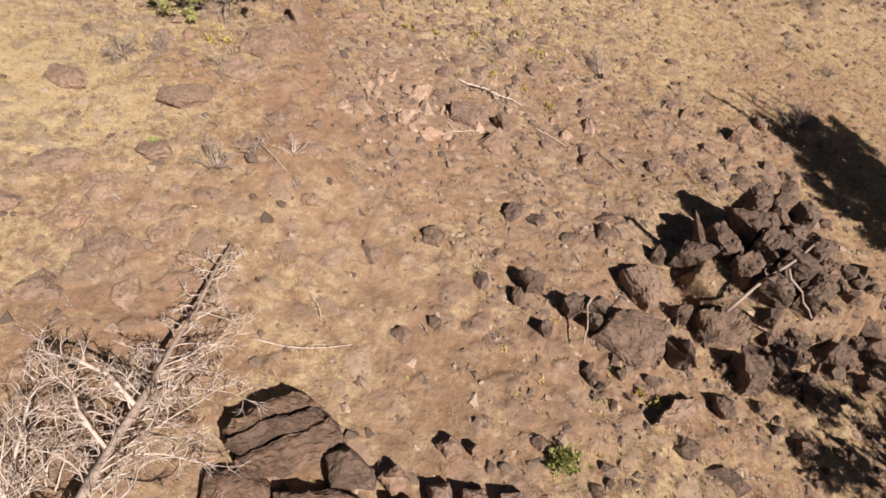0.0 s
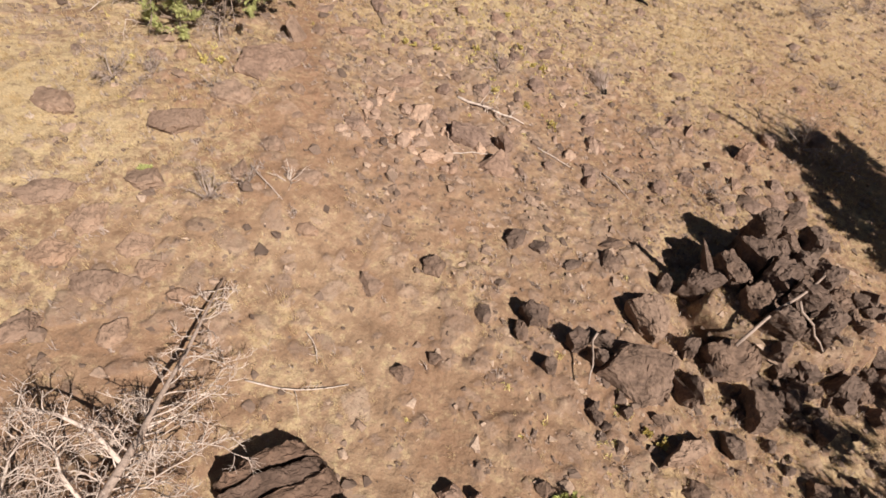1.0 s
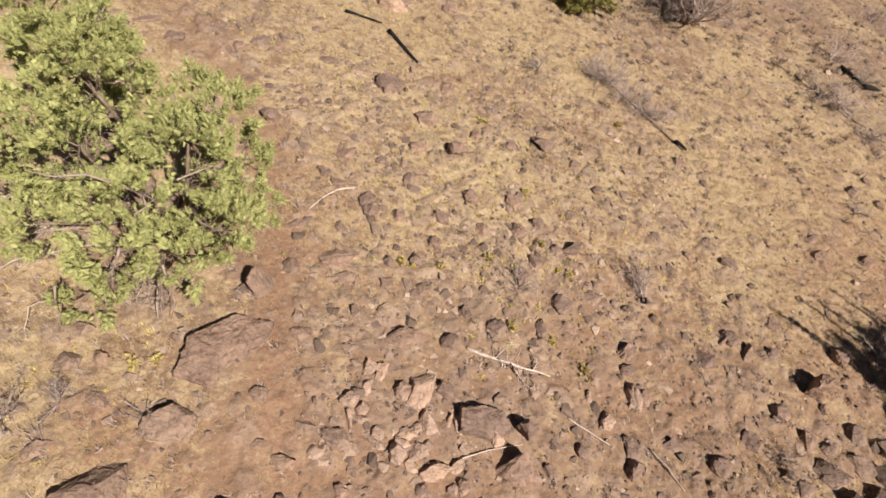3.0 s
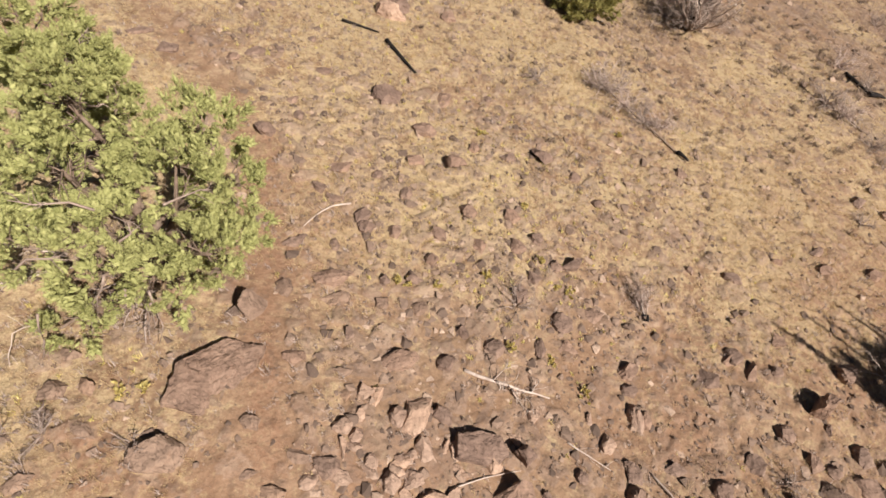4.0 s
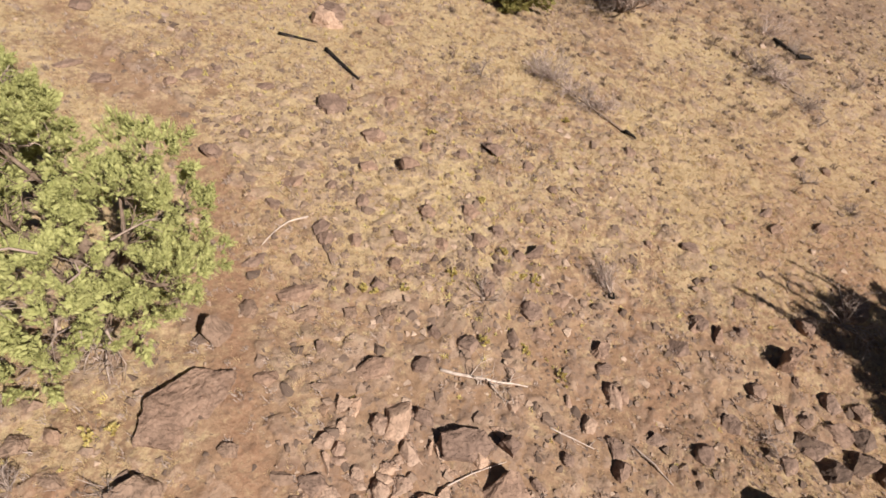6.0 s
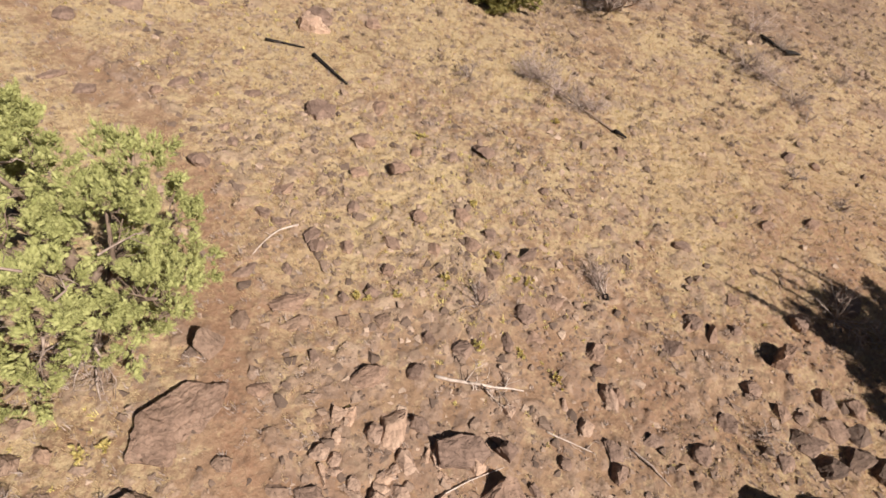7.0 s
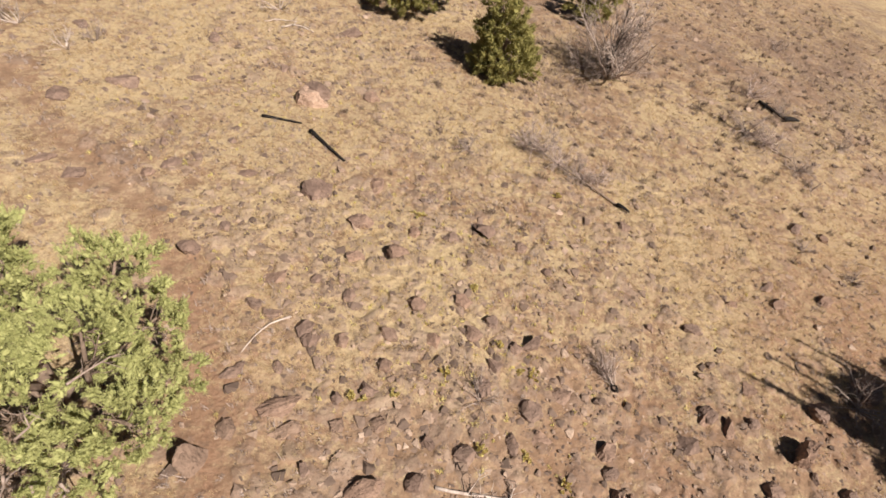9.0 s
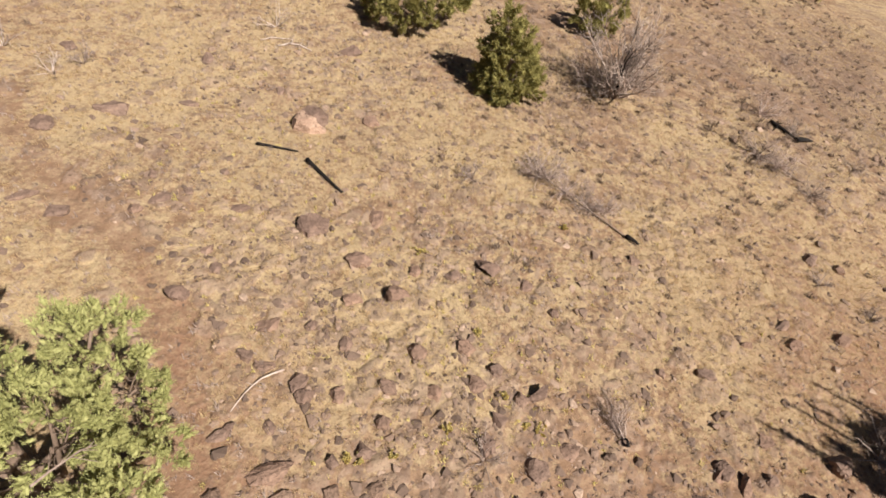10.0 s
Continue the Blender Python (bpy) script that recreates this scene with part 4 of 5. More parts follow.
def loose_stones(name, label, count, lo, hi, sub, seed, power):
    rng = np.random.default_rng(seed)
    kinds = [rock_verts(seed + 50 + k, (1, 1, 0.62), sub, 10 if sub else 8, 0.09, 0.6) for k in range(14)]
    p = scatter(count, rng, stone_weight)
    s = lo + (hi - lo) * rng.random(count) ** power
    z = ground_z(p[:, 0], p[:, 1])
    vs, fs, n = [], [], 0
    for i in range(count):
        v, f = kinds[i % 14]
        a = rng.uniform(0, 6.28)
        c, q = math.cos(a), math.sin(a)
        k = s[i] * np.array((rng.uniform(0.7, 1.3), 1.0, rng.uniform(0.6, 1.2)))
        w = v * k
        w = np.column_stack([w[:, 0] * c - w[:, 1] * q + p[i, 0], w[:, 0] * q + w[:, 1] * c + p[i, 1], w[:, 2] + z[i] - 0.03 * s[i] - 0.2 * (w[:, 0] * c - w[:, 1] * q)])
        vs.append(w)
        fs.append(f + n)
        n += len(v)
    tagged(new(name, mesh_from(name, np.concatenate(vs), np.concatenate(fs), MAT_STONES)), label, "stones", kind="stuff")


loose_stones("rubble", "scattered grey-brown and pinkish stones on the slope", 5600, 0.08, 0.32, 1, 700, 2.0)
loose_stones("gravel", "small loose stones strewn over dry soil", 23000, 0.03, 0.13, 0, 720, 2.0)


def tufts(name, label, count, blades, length, width, material, seed, weight, lean=0.9, category="grass"):
    rng = np.random.default_rng(seed)
    p = scatter(count, rng, weight)
    z = ground_z(p[:, 0], p[:, 1])
    size = np.repeat(rng.uniform(0.55, 1.35, count), blades)
    root = np.repeat(np.column_stack([p, z - 0.01]), blades, axis=0)
    n = len(root)
    root[:, :2] += rng.normal(size=(n, 2)) * (0.28 * length * size)[:, None]
    a, out = rng.uniform(0, 2 * np.pi, n), rng.uniform(0.15, lean, n)
    ln = length * size * rng.uniform(0.6, 1.2, n)
    tip = root + np.column_stack([np.cos(a) * out * ln, np.sin(a) * out * ln, ln * np.sqrt(np.clip(1 - out ** 2 * 0.8, 0.1, 1))])
    b = a + np.pi / 2
    side = np.column_stack([np.cos(b), np.sin(b), np.zeros(n)]) * (width * rng.uniform(0.6, 1.3, n))[:, None]
    v = np.stack([root - side, root + side, tip], axis=1).reshape(-1, 3)
    tagged(new(name, mesh_from(name, v, np.arange(3 * n).reshape(-1, 3), material)), label, category, kind="stuff")


tufts("dry_grass", "sparse tufts of straw-coloured dry grass on the slope", 44000, 15, 0.13, 0.004, MAT_GRASS, 740, lambda x, y: np.clip(grass_cover(x, y) * 1.2, 0.03, 1))
tufts("yellow_weeds", "small clumps of yellow-flowering weed among stones", 420, 16, 0.11, 0.011, MAT_WEED, 760, lambda x, y: 0.9 * swell(x, y, 2, 4.5, 3) + 0.5 * swell(x, y, -4, 12, 3) + 0.4 * swell(x, y, 3.5, -10, 1.5) + 0.3 * swell(x, y, -7.5, -1, 1.5), category="weeds")

tufts("dry_forbs", "small grey-brown dried herbs among the grass", 6000, 14, 0.15, 0.009, MAT_BRUSH, 780, lambda x, y: np.clip(0.25 + 0.6 * field(x, y, 4, 51, 2), 0.05, 1), category="herbs")
tufts("brown_brush", "small dark brown dried bushes dotted over the far slope", 900, 34, 0.24, 0.012, MAT_BARK, 790, lambda x, y: np.clip(0.5 * field(x, y, 3, 53, 2) + 0.5, 0.05, 1) * np.clip((y - 6) / 10, 0, 1) * np.clip((x + 2) / 12, 0.1, 1), category="bushes")


# ---------- junipers ----------
def juniper(x, y, lobes, density, seed, leaf, label, height, reach=0.087, per=58, size=0.045, hole=-0.19, group="junipers", spires=(), dead=(), spray=15):
    """lobes: crown masses relative to the foot of the trunk. One trunk, forked limbs and a crown of leaf clumps."""
    rng = np.random.default_rng(seed)
    tree = thing("juniper_tree", label, "tree", x, y, group=group)
    t = Tubes()
    trunk = bent((0, 0, -0.15), (rng.normal() * 0.15, rng.normal() * 0.15, 1), height * 0.62, rng, 0.12, 0.02, 7)
    t.add(trunk, height * 0.042, height * 0.014, 9)
    part("trunk", t.mesh("trunk", MAT_BARK), tree)
    for cx, cy, cz, rx, ry, rz in lobes:
        s = min(max(cz / height * 0.75, 0.12), 0.8) * (len(trunk) - 1)
        a = trunk[int(s)]
        b = Vector((cx, cy, cz))
        t = Tubes()
        mid = a.lerp(b, 0.5) + Vector(rng.normal(size=3)) * 0.15
        limb = [a, a.lerp(mid, 0.5) + Vector(rng.normal(size=3)) * 0.07, mid, mid.lerp(b, 0.6), b + (b - mid) * 0.25]
        t.add(limb, height * 0.017, height * 0.005, 6)
        ob = part("limb", t.mesh("limb", MAT_BARK), tree)
        t = Tubes()
        twigs(t, limb, rng, 9, min(rx, ry) * 1.1, 0.022, 0.9, 2, 0.02, 0.4)
        tagged(part("twig_spray", t.mesh("twig_spray", MAT_BARK), ob), kind="stuff")
    for px, py, top in spires:
        t = Tubes()
        foot = Vector((px * 0.55, py * 0.55, top * 0.35))
        limb = [foot, Vector((px * 0.95, py * 0.95, top * 0.55)), Vector((px + 0.06, py, top * 0.75)), Vector((px, py + 0.05, top * 0.9)), Vector((px, py, top))]
        t.add(limb, 0.075, 0.03, 6)
        twigs(t, limb, rng, 20, 0.4, 0.034, 0.35, 1, 0.1, 0.35)
        part("leader", t.mesh("leader", MAT_BRUSH), tree, "thin upright leader with few leaves")
    for path in dead:
        q = [Vector(p) - tree.location for p in path]
        pts = [q[0], q[0].lerp(q[1], 0.35) + Vector(rng.normal(size=3)) * 0.05, q[0].lerp(q[1], 0.7) + Vector(rng.normal(size=3)) * 0.06, q[1]]
        t = Tubes()
        t.add(pts, 0.024, 0.007, 6)
        twigs(t, pts, rng, 8, 0.34, 0.008, 0.7, 1, 0.0, 0.3)
        part("dead_limb", t.mesh("dead_limb", MAT_GREYWOOD), tree, "grey leafless limb")
    c, w = lobe_points(lobes, density, rng, hole, spray)
    v, f = leaf_clumps(c, w, reach, per, size, rng)
    part("crown", mesh_from("crown", v, f, leaf), tree, "yellow-green scale foliage in dense clumps")
    return tree


FOOT = (-6.75, 1.9)
CROWN = [(-5.3, 3.65, 3.9, 0.62, 0.62, 0.8), (-4.98, 2.95, 3.15, 0.7, 0.8, 0.75), (-4.78, 0.95, 3.6, 0.75, 0.65, 0.7), (-5.5, 0.65, 3.3, 0.8, 0.6, 0.75), (-6.6, 0.6, 3.45, 0.8, 0.6, 0.65), (-5.3, 2.1, 4.35, 0.8, 0.7, 0.8), (-6.15, 2.8, 5.25, 0.55, 0.6, 0.75), (-6.4, 2.3, 6.0, 0.65, 0.65, 0.95), (-6.6, 1.5, 5.2, 0.8, 0.7, 0.8), (-6.2, 0.85, 4.4, 0.7, 0.6, 0.65), (-7.45, 0.0, 2.7, 0.5, 0.35, 0.35), (-7.6, 0.9, 3.9, 0.9, 0.6, 0.7), (-7.9, 2.2, 4.6, 1.0, 0.9, 1.0), (-7.0, 3.1, 5.5, 0.9, 0.9, 1.0), (-4.85, 2.2, 2.35, 0.6, 0.7, 0.6), (-7.4, 4.0, 4.6, 0.9, 0.8, 0.9), (-8.2, 4.6, 5.5, 0.75, 0.75, 0.75)]
DEAD_LIMBS = [((-5.77, 0.65, 5.4), (-6.68, 0.46, 5.92)), ((-5.09, 1.15, 4.84), (-4.5, 1.69, 4.54)), ((-6.69, 3.4, 5.87), (-6.16, 3.44, 6.52)), ((-7.18, 3.79, 5.74), (-6.6, 3.02, 6.1)), ((-6.12, 0.21, 4.16), (-6.88, 0.11, 2.83)), ((-5.52, 0.1, 3.76), (-5.89, -0.24, 2.25)), ((-5.53, -0.03, 3.58), (-6.26, -0.06, 2.44)), ((-7.17, -0.38, 3.9), (-7.63, -0.73, 2.76)), ((-5.9, 0.11, 3.83), (-6.51, 0.07, 2.67)), ((-6.13, 2.32, 5.91), (-5.78, 2.39, 6.01)), ((-6.92, -0.15, 5.0), (-6.34, 0.07, 5.03)), ((-5.63, 0.46, 4.8), (-5.43, 0.78, 4.9))]
juniper(*FOOT, [(a - FOOT[0], b - FOOT[1], c - gz(*FOOT), rx, ry, rz) for a, b, c, rx, ry, rz in CROWN], 84, 801, MAT_LEAF, "tall bushy yellow-green juniper standing over the trail edge", 5.2, 0.062, 46, 0.028, -0.17, dead=DEAD_LIMBS, spray=24)


def cone_lobes(h, r, n, rng):
    return [(rng.normal() * 0.12 * r, rng.normal() * 0.12 * r, 0.4 + (h - 0.6) * i / n, r * (1 - 0.88 * (i / n) ** 1.1), r * (1 - 0.88 * (i / n) ** 1.1), h / n * 0.95) for i in range(n)]


juniper(5.64, 17.87, cone_lobes(4.0, 1.45, 7, np.random.default_rng(1)), 95, 803, MAT_LEAF_OLIVE, "small cone-shaped olive green juniper on the open slope", 3.9, 0.085, 40, 0.045, -0.6)
juniper(2.44, 22.63, [(0, 0, 1.3, 1.8, 1.5, 1.3), (1.2, 0.3, 1.0, 1.2, 1.1, 1.0), (-1.2, 0.2, 1.1, 1.2, 1.1, 1.0)], 70, 804, MAT_LEAF_OLIVE, "low rounded olive green juniper at the edge of the slope", 2.9)
juniper(12.46, 24.53, [(-0.7, 0, 1.2, 0.6, 0.6, 1.2), (0.6, 0.2, 1.4, 0.7, 0.7, 1.4), (0, 0, 0.7, 1.0, 0.8, 0.7)], 80, 805, MAT_LEAF_OLIVE, "twin-topped dark green juniper behind a dead tree", 2.8)
juniper(23.68, 32.66, [(0, 0, 1.2, 1.7, 1.5, 1.2), (-1.6, 0.3, 1.0, 1.2, 1.1, 1.0)], 16, 806, MAT_LEAF_OLIVE, "low dark green juniper far up the slope", 2.6)
juniper(36.43, 36.7, [(0, 0, 1.5, 1.7, 1.5, 1.5)], 14, 807, MAT_LEAF_OLIVE, "low dark green juniper far up the slope", 2.8)
juniper(16.0, -3.3, [(0.72, -0.15, 7.2, 0.4, 0.4, 0.34), (1.69, 0.06, 7.0, 0.55, 0.55, 0.47), (0.57, -0.45, 6.5, 0.7, 0.7, 0.59), (1.77, -0.28, 6.2, 0.9, 0.9, 0.77), (-0.17, -0.8, 5.2, 0.9, 0.9, 0.77), (1.3, -0.69, 5, 1.1, 1.1, 0.94), (-0.89, -1.28, 3.6, 0.95, 0.95, 0.81), (0.71, -1.08, 3.6, 1.1, 1.1, 0.94), (-1.62, -1.65, 2, 0.8, 0.8, 0.68), (2.92, -0.15, 5.8, 1.0, 1.0, 0.85)], 32, 808, MAT_LEAF_OLIVE, "tall ragged juniper with thin upright leaders", 8.2, 0.2, 50, 0.11, -0.08, spires=[(-0.69, -0.02, 10.0), (-0.47, -0.07, 9.4), (0.45, 0.46, 9.6), (0.61, 0.84, 8.6), (-0.02, 0.05, 8.4), (1.64, 1.12, 8.8), (2.03, 1.08, 8.0), (-0.17, -0.21, 6.6)])
juniper(11.8, -13.5, [(0, 0, 5.0, 1.2, 1.2, 1.4), (-0.5, 0.6, 3.5, 1.6, 1.5, 1.2), (0.4, -0.4, 2.2, 1.9, 1.8, 1.1), (1.3, 0.9, 3.2, 1.5, 1.5, 1.3)], 5, 809, MAT_LEAF_OLIVE, "ragged juniper standing beyond the outcrop", 6.6, 0.2, 50, 0.11, -0.2)


# ---------- dead wood ----------
def fallen_tree():
    rng = np.random.default_rng(821)
    tree = thing("fallen_tree", "bleached dead tree lying on the slope with bare tangled limbs", "dead tree", -4.9, -10.9)
    o = tree.location.copy()
    spot = lambda x, y, h: Vector((x, y, float(slope_z(x, y)) + h)) - o
    pts = [spot(*p) for p in ((-5.4, -13.4, 0.85), (-5.16, -12.25, 0.9), (-4.99, -11.33, 0.9), (-4.83, -10.61, 0.9), (-4.8, -9.98, 0.8), (-4.72, -9.12, 0.6), (-4.68, -8.15, 0.4), (-4.63, -7.35, 0.2))]
    t = Tubes()
    t.add(pts, 0.088, 0.012, 10)
    part("trunk", t.mesh("trunk", MAT_GREYWOOD), tree, "grey-brown bare trunk")

    def limb(start, way, ln, r, lift, wobble, many, twig):
        q = bent(start, way, ln, rng, wobble, lift, 9)
        t = Tubes()
        t.add(q, r, r * 0.28, 5)
        ob = part("limb", t.mesh("limb", MAT_DEAD), tree)
        t = Tubes()
        twigs(t, q, rng, many, twig, 0.008, 0.75, 1, 0.04, 0.12, 4, 0.7, 3)
        tagged(part("twig_spray", t.mesh("twig_spray", MAT_DEAD), ob), kind="stuff")

    for k in range(92):
        s = 0.5 + 6.35 * (k / 92) ** 1.05
        i = int(s)
        p = pts[i].lerp(pts[i + 1], s - i)
        along = (pts[i + 1] - pts[i]).normalized()
        side = 1 if k % 2 else -1
        ln = max(0.55, 2.9 - 0.36 * s if side > 0 else 1.6 - 0.17 * s) * rng.uniform(0.5, 1.05)
        way = along * rng.uniform(0.2, 0.7) + Vector((side, 0.1, rng.uniform(-0.5, 0.15)))
        if s > 3.6 and k % 4 > 1:
            continue
        limb(p, way, ln, 0.018 - 0.001 * s, 0.035, 0.24, 13 if s < 3.6 else 8, 0.17 + ln * 0.1)
    # long limbs that reach over the slope on the uphill side
    for path, r in ((((-4.95, -10.95, 0.9), (-5.3, -10.6, 1.1), (-5.75, -10.42, 1.2), (-6.1, -10.36, 1.15), (-6.5, -10.38, 1.0)), 0.04), (((-6.15, -12.7, 0.6), (-6.08, -12.2, 0.8), (-6.1, -11.6, 0.95), (-6.18, -11.0, 1.0), (-6.1, -10.4, 0.95)), 0.035), (((-5.1, -11.6, 0.9), (-5.45, -11.2, 1.15), (-5.6, -10.9, 1.2), (-5.9, -10.7, 1.15), (-6.3, -10.75, 1.0)), 0.03)):
        q = [spot(*p) for p in path]
        t = Tubes()
        t.add(q, r, r * 0.3, 6)
        twigs(t, q, rng, 26, 0.55, 0.011, 0.9, 1, 0.04, 0.08, 4, 0.5, 4)
        part("limb", t.mesh("limb", MAT_DEAD), tree)
    for k in range(15):
        limb(spot(-6.7 + 1.3 * rng.random(), -12.7 + 1.3 * rng.random(), 0.35), (rng.normal() * 0.45, 1.0, 0.3 + 0.25 * rng.normal()), rng.uniform(0.9, 1.9), 0.014, 0.0, 0.27, 14, 0.35)


fallen_tree()


def dead_branch(label, x0, y0, x1, y1, r, seed, material, sprigs=6, length=0.4, lift=0.06, depth=1, name="dead_branch"):
    """A bare branch lying from one place to another."""
    rng = np.random.default_rng(seed)
    ob = thing(name, label, "branch", x0, y0, group="bare branches")
    o = ob.location.copy()
    pts = []
    n = 7
    side = Vector((y1 - y0, x0 - x1, 0)) * (rng.uniform(-0.13, 0.13) if material is not MAT_CHAR else 0.01)
    for i in range(n):
        s = i / (n - 1)
        x, y = x0 + (x1 - x0) * s + side.x * math.sin(3.14 * s), y0 + (y1 - y0) * s + side.y * math.sin(3.14 * s)
        rest = gz(x, y) if material is not MAT_CHAR else gz(x0, y0) + (gz(x1, y1) - gz(x0, y0)) * s + 0.02
        pts.append(Vector((x, y, rest + r * 0.8 + lift * math.sin(3.14 * s) * rng.uniform(0.6, 1.2))) - o)
    t = Tubes()
    t.add(pts, r, r * 0.4, 6)
    part("stem", t.mesh("stem", MAT_BARK if name == "fallen_sapling" else material), ob)
    if sprigs:
        for _ in range(sprigs):
            t = Tubes()
            twigs(t, pts, rng, 1, length, r * 0.4, 0.9, 1, 0.02, 0.15, then=6 if depth > 1 else 0)
            part("twig", t.mesh("twig", material), ob)
    return ob


WHITE, GREY = "bleached bare branch lying on the ground", "grey weathered stick lying on the ground"
dead_branch(WHITE, -0.01, 0.03, 1.99, -0.43, 0.046, 831, MAT_DEAD, 8, 0.7, 0.06, 2)
dead_branch("curved pale branch lying beside the trail", -2.88, 4.43, -3.91, 3.43, 0.03, 840, MAT_DEAD, 2, 0.2)
dead_branch(WHITE, 2.27, -1.44, 3.28, -2.03, 0.022, 833, MAT_DEAD, 6, 0.4)
dead_branch(WHITE, -0.4, -2.58, 1.14, -2.11, 0.02, 834, MAT_DEAD, 5, 0.4)
dead_branch(WHITE, -3.94, -9.26, -2.2, -9.13, 0.02, 835, MAT_DEAD, 10, 0.5)
dead_branch(WHITE, -3.08, -8.16, -2.8, -8.79, 0.015, 836, MAT_DEAD, 6, 0.25)


def propped_stick(x0, y0, h0, x1, y1, h1, r, seed):
    """A bare stick that rests on rocks, its ends at heights over the slope."""
    rng = np.random.default_rng(seed)
    ob = thing("dead_stick", "grey weathered stick lying across lava rocks", "branch", x0, y0, group="sticks on the outcrop")
    a, b = (Vector((x, y, float(slope_z(x, y)) + h)) - ob.location for x, y, h in ((x0, y0, h0), (x1, y1, h1)))
    t = Tubes()
    t.add([a.lerp(b, k / 6) + Vector(rng.normal(size=3)) * 0.025 for k in range(7)], r, r * 0.6, 6)
    part("stem", t.mesh("stem", MAT_GREYWOOD), ob)


propped_stick(5.9, -7.85, 0.8, 8.2, -6.35, 1.95, 0.042, 837)
propped_stick(7.3, -7.05, 1.75, 8.05, -7.85, 1.0, 0.036, 838)
propped_stick(2.75, -7.85, 0.6, 2.5, -8.85, 0.35, 0.03, 839)

dead_branch(GREY, 4.16, -2.02, 4.79, -2.93, 0.025, 841, MAT_BRUSH, 1)
dead_branch(GREY, -4.64, -4.47, -3.88, -5.24, 0.025, 842, MAT_BRUSH, 3, 0.3)
for k, (x0, y0, x1, y1, r) in enumerate([(-6.76, 1.25, -6.23, -0.17, 0.045), (-7.16, 1.35, -7.22, -0.06, 0.03), (-6.46, 1.14, -6.74, 0.14, 0.03), (-8.04, 1.54, -9.58, 0.39, 0.03), (-8.41, 1.83, -10.52, 1.18, 0.04), (-8.7, 2.17, -10.9, 2.15, 0.045), (-8.61, 2.68, -11.0, 2.74, 0.04), (-9.17, 2.84, -11.48, 3.21, 0.04), (-8.1, 0.23, -8.32, -0.8, 0.02)]):
    dead_branch("bare lower juniper branch trailing on the ground", x0, y0, x1, y1, r * 0.7, 850 + k, MAT_BRUSH if k < 3 else MAT_DEAD, 9, 0.5, 0.3, 2)
dead_branch("thin charred log lying on bare soil", -4.0, 12.97, -2.71, 12.69, 0.055, 870, MAT_CHAR, 0, lift=0.02, name="charred_log")
dead_branch("thick charred log lying on bare soil", -2.43, 12.24, -1.39, 10.74, 0.085, 871, MAT_CHAR, 0, lift=0.02, name="charred_log")
dead_branch("charred log lying in dry grass", 18.45, 16.6, 19.0, 15.2, 0.1, 872, MAT_CHAR, 3, 0.5, name="charred_log")
dead_branch("charred stump end lying in dry grass", 18.95, 15.15, 19.9, 15.2, 0.14, 873, MAT_CHAR, 0, name="charred_log")
dead_branch("charred stump of a fallen sapling", 7.85, 9.07, 8.13, 8.65, 0.085, 874, MAT_CHAR, 0, name="charred_log")
dead_branch("grey fallen sapling with fine dead twigs", 7.9, 9.02, 5.39, 12.45, 0.036, 875, MAT_BRUSH, 26, 0.8, 0.12, 2, "fallen_sapling")
dead_branch("grey fallen sapling with fine dead twigs", 17.35, 12.1, 15.9, 14.1, 0.04, 876, MAT_BRUSH, 22, 0.8, 0.12, 2, "fallen_sapling")
dead_branch("bleached stick lying in dry grass", -4.28, 19.89, -2.94, 20.13, 0.03, 877, MAT_DEAD, 3, 0.3)


def brush(label, x, y, height, spread, stems, seed, material, sprigs=7, name="dead_shrub", twig=0.4):
    """A bare shrub: stems fanning from one root, each with twigs."""
    rng = np.random.default_rng(seed)
    ob = thing(name, label, "shrub", x, y, group="bare shrubs")
    for k in range(stems):
        a = rng.uniform(0, 6.28)
        out = Vector((math.cos(a) * spread, math.sin(a) * spread, 0.45 + 0.9 * rng.random()))
        q = bent((0, 0, -0.03), out, height * rng.uniform(0.6, 1.1), rng, 0.14, 0.03, 5)
        t = Tubes()
        t.add(q, 0.008 + height * 0.012, 0.006, 4)
        twigs(t, q, rng, sprigs, height * twig, 0.005 + height * 0.003, 0.7, 2, 0.03, 0.2, 3)
        part("stem", t.mesh("stem", material), ob)
    return ob


brush("grey dead juniper with fanning bare limbs", 10.85, 18.0, 4.2, 0.42, 20, 901, MAT_BRUSH, 10, "dead_tree", 0.22)
brush("blackened standing trunk of a burnt juniper", 10.95, 18.1, 3.6, 0.12, 4, 878, MAT_CHAR, 5, "burnt_trunk", 0.3)
brush("pale dead limbs of a broken tree", 11.2, 18.3, 4.3, 0.5, 14, 906, MAT_DEAD, 8, twig=0.2)
brush("grey dead shrub grown into a dead tree", 11.6, 18.6, 2.3, 0.9, 16, 904, MAT_BRUSH, 9)
brush("dense grey leafless shrub beside a dead tree", 9.9, 18.8, 1.6, 1.0, 18, 905, MAT_BRUSH, 9)
brush("bleached dead limbs lying at the foot of a dead tree", 9.8, 18.2, 1.3, 1.5, 6, 902, MAT_DEAD)
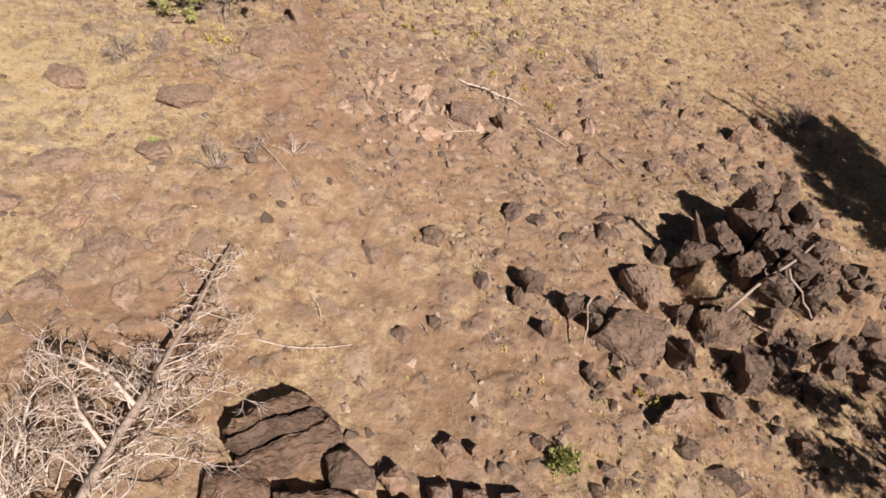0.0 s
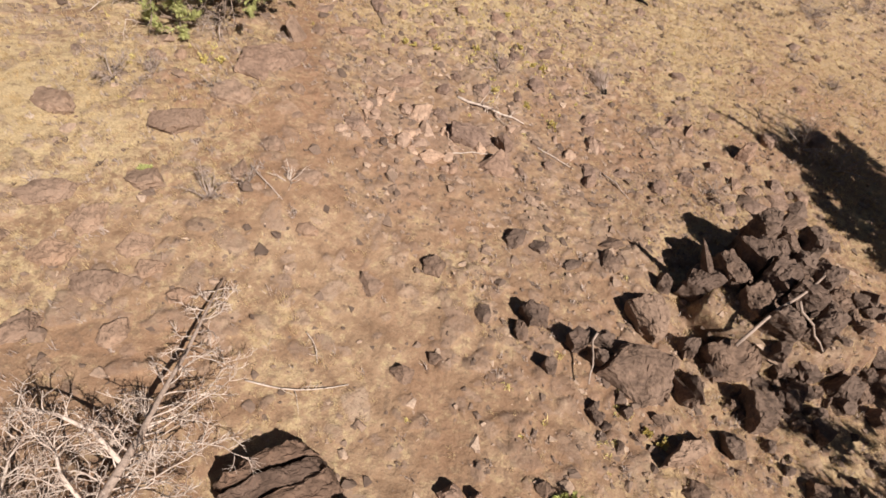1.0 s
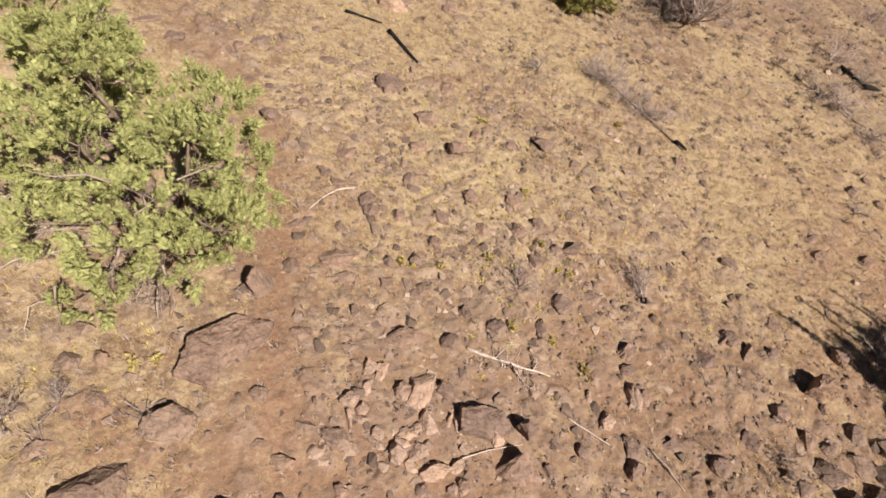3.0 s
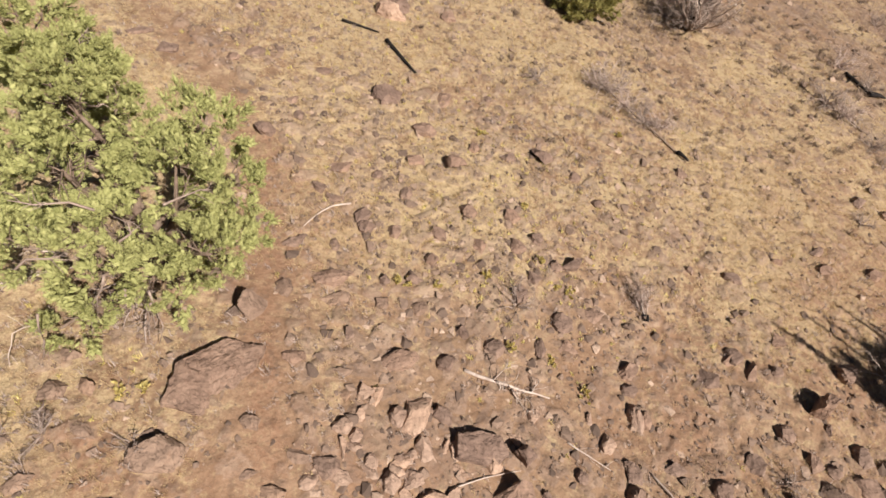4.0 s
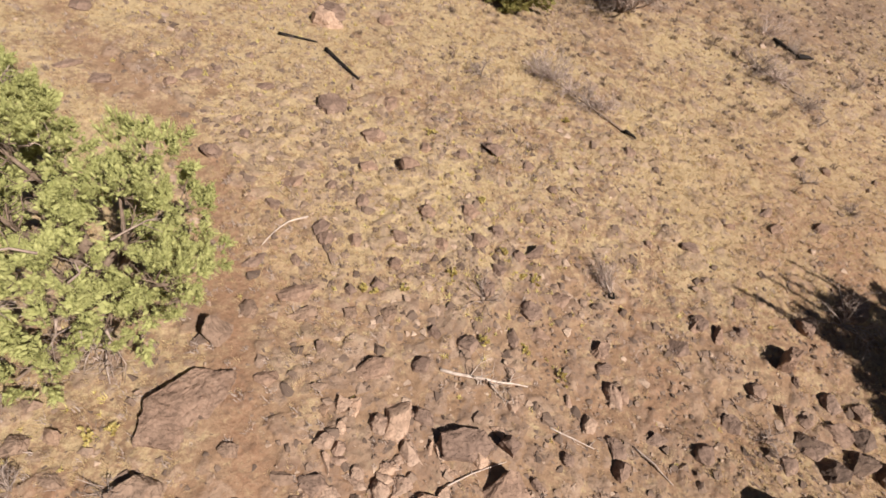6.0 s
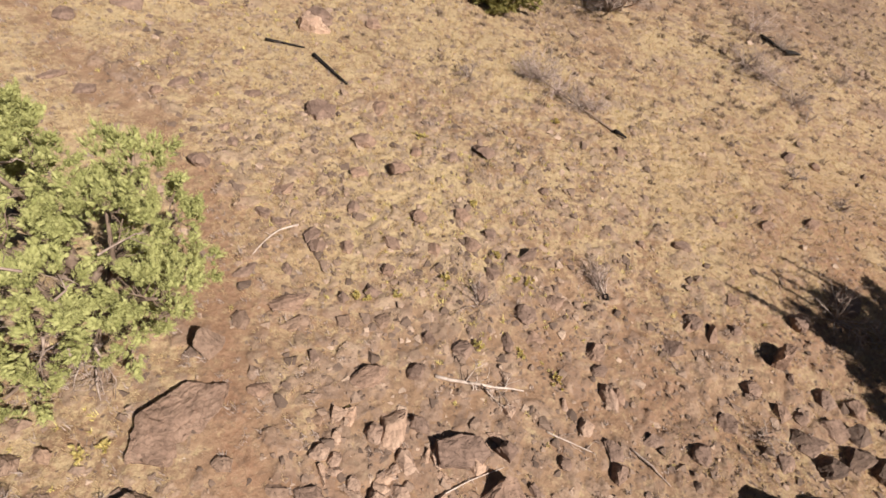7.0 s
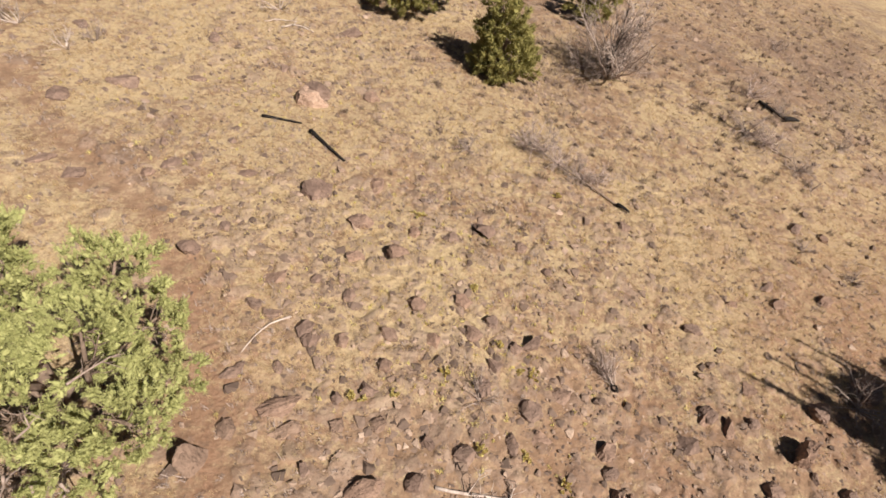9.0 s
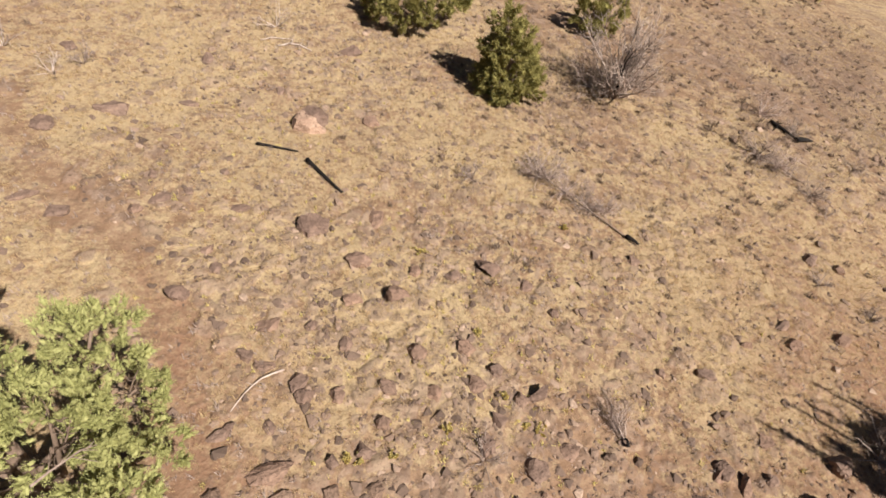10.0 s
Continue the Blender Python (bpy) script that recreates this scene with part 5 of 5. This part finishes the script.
def fan_shrub(label, x, y, heading, spread, reach, stems, seed):
    """A dry shrub flattened to one side: thin stems that fan out low over the ground from a burnt base."""
    rng = np.random.default_rng(seed)
    ob = thing("flattened_shrub", label, "shrub", x, y)
    for k in range(stems):
        a = radians(heading + rng.normal() * spread)
        q = bent((rng.normal() * 0.05, rng.normal() * 0.05, 0.0), (math.cos(a), math.sin(a), rng.uniform(0.02, 0.4) - 0.27 * math.cos(a) - 0.11 * math.sin(a)), reach * rng.uniform(0.5, 1.1), rng, 0.12, 0.0, 6)
        t = Tubes()
        t.add(q, 0.014, 0.004, 4)
        twigs(t, q, rng, 9, reach * 0.3, 0.006, 0.7, 1, 0.02, 0.2, 3, 0.8, 3)
        part("stem", t.mesh("stem", MAT_FUZZ if k % 4 else MAT_BARK), ob)


fan_shrub("dry grey shrub flattened uphill from its burnt base", 5.05, 2.1, 92, 9, 1.3, 24, 903)
dead_branch("charred base of a dry shrub", 5.04, 1.98, 5.07, 2.2, 0.05, 907, MAT_CHAR, 0, lift=0.1, name="charred_log")
for k, (x, y, h, s, n) in enumerate([(12.14, 0.93, 1.3, 0.9, 14), (13.31, 0.16, 1.2, 0.9, 12), (1.37, 1.95, 0.8, 0.9, 8), (2.99, 11.82, 0.8, 0.9, 12), (-7.31, -1.99, 0.6, 1.1, 10), (-8.03, -2.32, 0.7, 1.1, 12), (-4.63, -4.96, 0.5, 1.2, 8), (-5.32, -5.4, 0.7, 0.8, 10), (-6.74, 22.8, 0.9, 1.0, 12), (-9.59, 16.63, 0.8, 1.0, 8), (21.05, 13.44, 0.8, 1.0, 12), (14.47, 6.93, 0.6, 1.0, 8), (17.23, 10.29, 0.6, 1.0, 8), (3.7, 19.78, 0.8, 1.0, 8), (-5.87, -2.08, 0.5, 0.9, 8), (7.73, -2.11, 0.5, 1.0, 8), (24.94, 24.14, 0.9, 1.0, 10), (-12.73, 17.18, 1.2, 1.0, 12), (-12.46, 15.33, 1.0, 1.0, 10)]):
    brush("low grey leafless shrub with brittle twigs", x, y, h, s, n, 910 + k, MAT_BRUSH)
for k, (x, y, h) in enumerate([(5.45, 12.2, 1.2), (5.9, 11.9, 1.2), (6.3, 11.3, 1.0), (6.9, 10.6, 0.9), (7.5, 10.3, 0.8), (16.1, 13.9, 1.2), (16.7, 13.2, 1.1), (17.3, 11.5, 0.9), (18.5, 17.4, 1.1), (19.2, 15.7, 0.9)]):
    brush("low grey brush tangled round a fallen sapling", x, y, h, 1.2, 16, 960 + k, MAT_BRUSH if k % 2 else MAT_FUZZ, 7)
brush("small dark dried bush in dry grass", 14.7, 15.75, 0.5, 1.1, 16, 981, MAT_BARK)
brush("small grey-green dried bush in dry grass", 15.65, 5.5, 0.45, 1.1, 20, 982, MAT_GREYWOOD)
brush("bleached star-shaped clump of dead stems", -3.7, 21.1, 1.2, 1.3, 11, 983, MAT_DEAD, 3)
brush("bleached dead twigs standing in dry grass", -10.3, 15.9, 0.9, 1.2, 8, 984, MAT_DEAD, 4)
brush("bleached dead twigs standing in dry grass", -12.0, 17.2, 1.1, 1.2, 10, 985, MAT_DEAD, 4)
dead_branch("bleached stick lying in dry grass", -3.6, 19.6, -2.3, 19.4, 0.045, 986, MAT_DEAD, 4, 0.4)
brush("pale star-shaped clump of dead stems", -3.83, -4.72, 0.55, 1.6, 7, 940, MAT_DEAD, 2)


def herb(x, y, r, material, label, seed, plumes=60):
    rng = np.random.default_rng(seed)
    ob = thing("herb_clump", label, "plant", x, y)
    c = rng.normal(size=(plumes, 3)) * np.array((r * 0.45, r * 0.45, r * 0.15)) + np.array((0, 0, r * 0.35))
    c[:, 2] = np.abs(c[:, 2])
    w = rng.normal(size=(plumes, 3)) * 0.5 + np.array((0, 0, 1.0))
    v, f = leaf_cloud(c, w / np.linalg.norm(w, axis=1)[:, None], r * 0.35, r * 0.15, 30, 0.07, rng)
    part("leaves", mesh_from("leaves", v, f, material), ob)
    t = Tubes()
    for _ in range(9):
        t.add(bent((0, 0, -0.03), rng.normal(size=3) * 0.6 + np.array((0, 0, 1)), r * 0.8, rng, 0.1, 0, 3), 0.006, 0.003, 4)
    part("stems", t.mesh("stems", MAT_BRUSH), ob)


herb(1.76, -11.22, 0.34, MAT_HERB, "round yellow-green herb on bare soil", 951)
herb(-6.58, -5.0, 0.12, MAT_LEAF, "yellow-green herb beside a slab", 952)
for k, (x, y, r) in enumerate([(-1.33, 2.16, 0.2), (-1.6, 2.25, 0.17), (2.9, 2.6, 0.24), (2.6, 2.75, 0.2), (1.12, 0.72, 0.2), (2.93, -0.23, 0.22), (-6.33, -1.15, 0.2), (-6.0, -1.05, 0.16), (0.77, 8.26, 0.2), (1.97, 5.33, 0.2), (2.2, 3.48, 0.18), (0.67, 2.75, 0.18), (5.64, 9.44, 0.24), (-0.64, 2.19, 0.16), (2.18, 0.56, 0.2), (3.3, -9.4, 0.14), (3.6, -9.7, 0.16), (3.9, -10.0, 0.14)]):
    herb(x, y, r * 0.72, MAT_WEED, "low clump of yellow-flowering weed between stones", 1200 + k, 10)
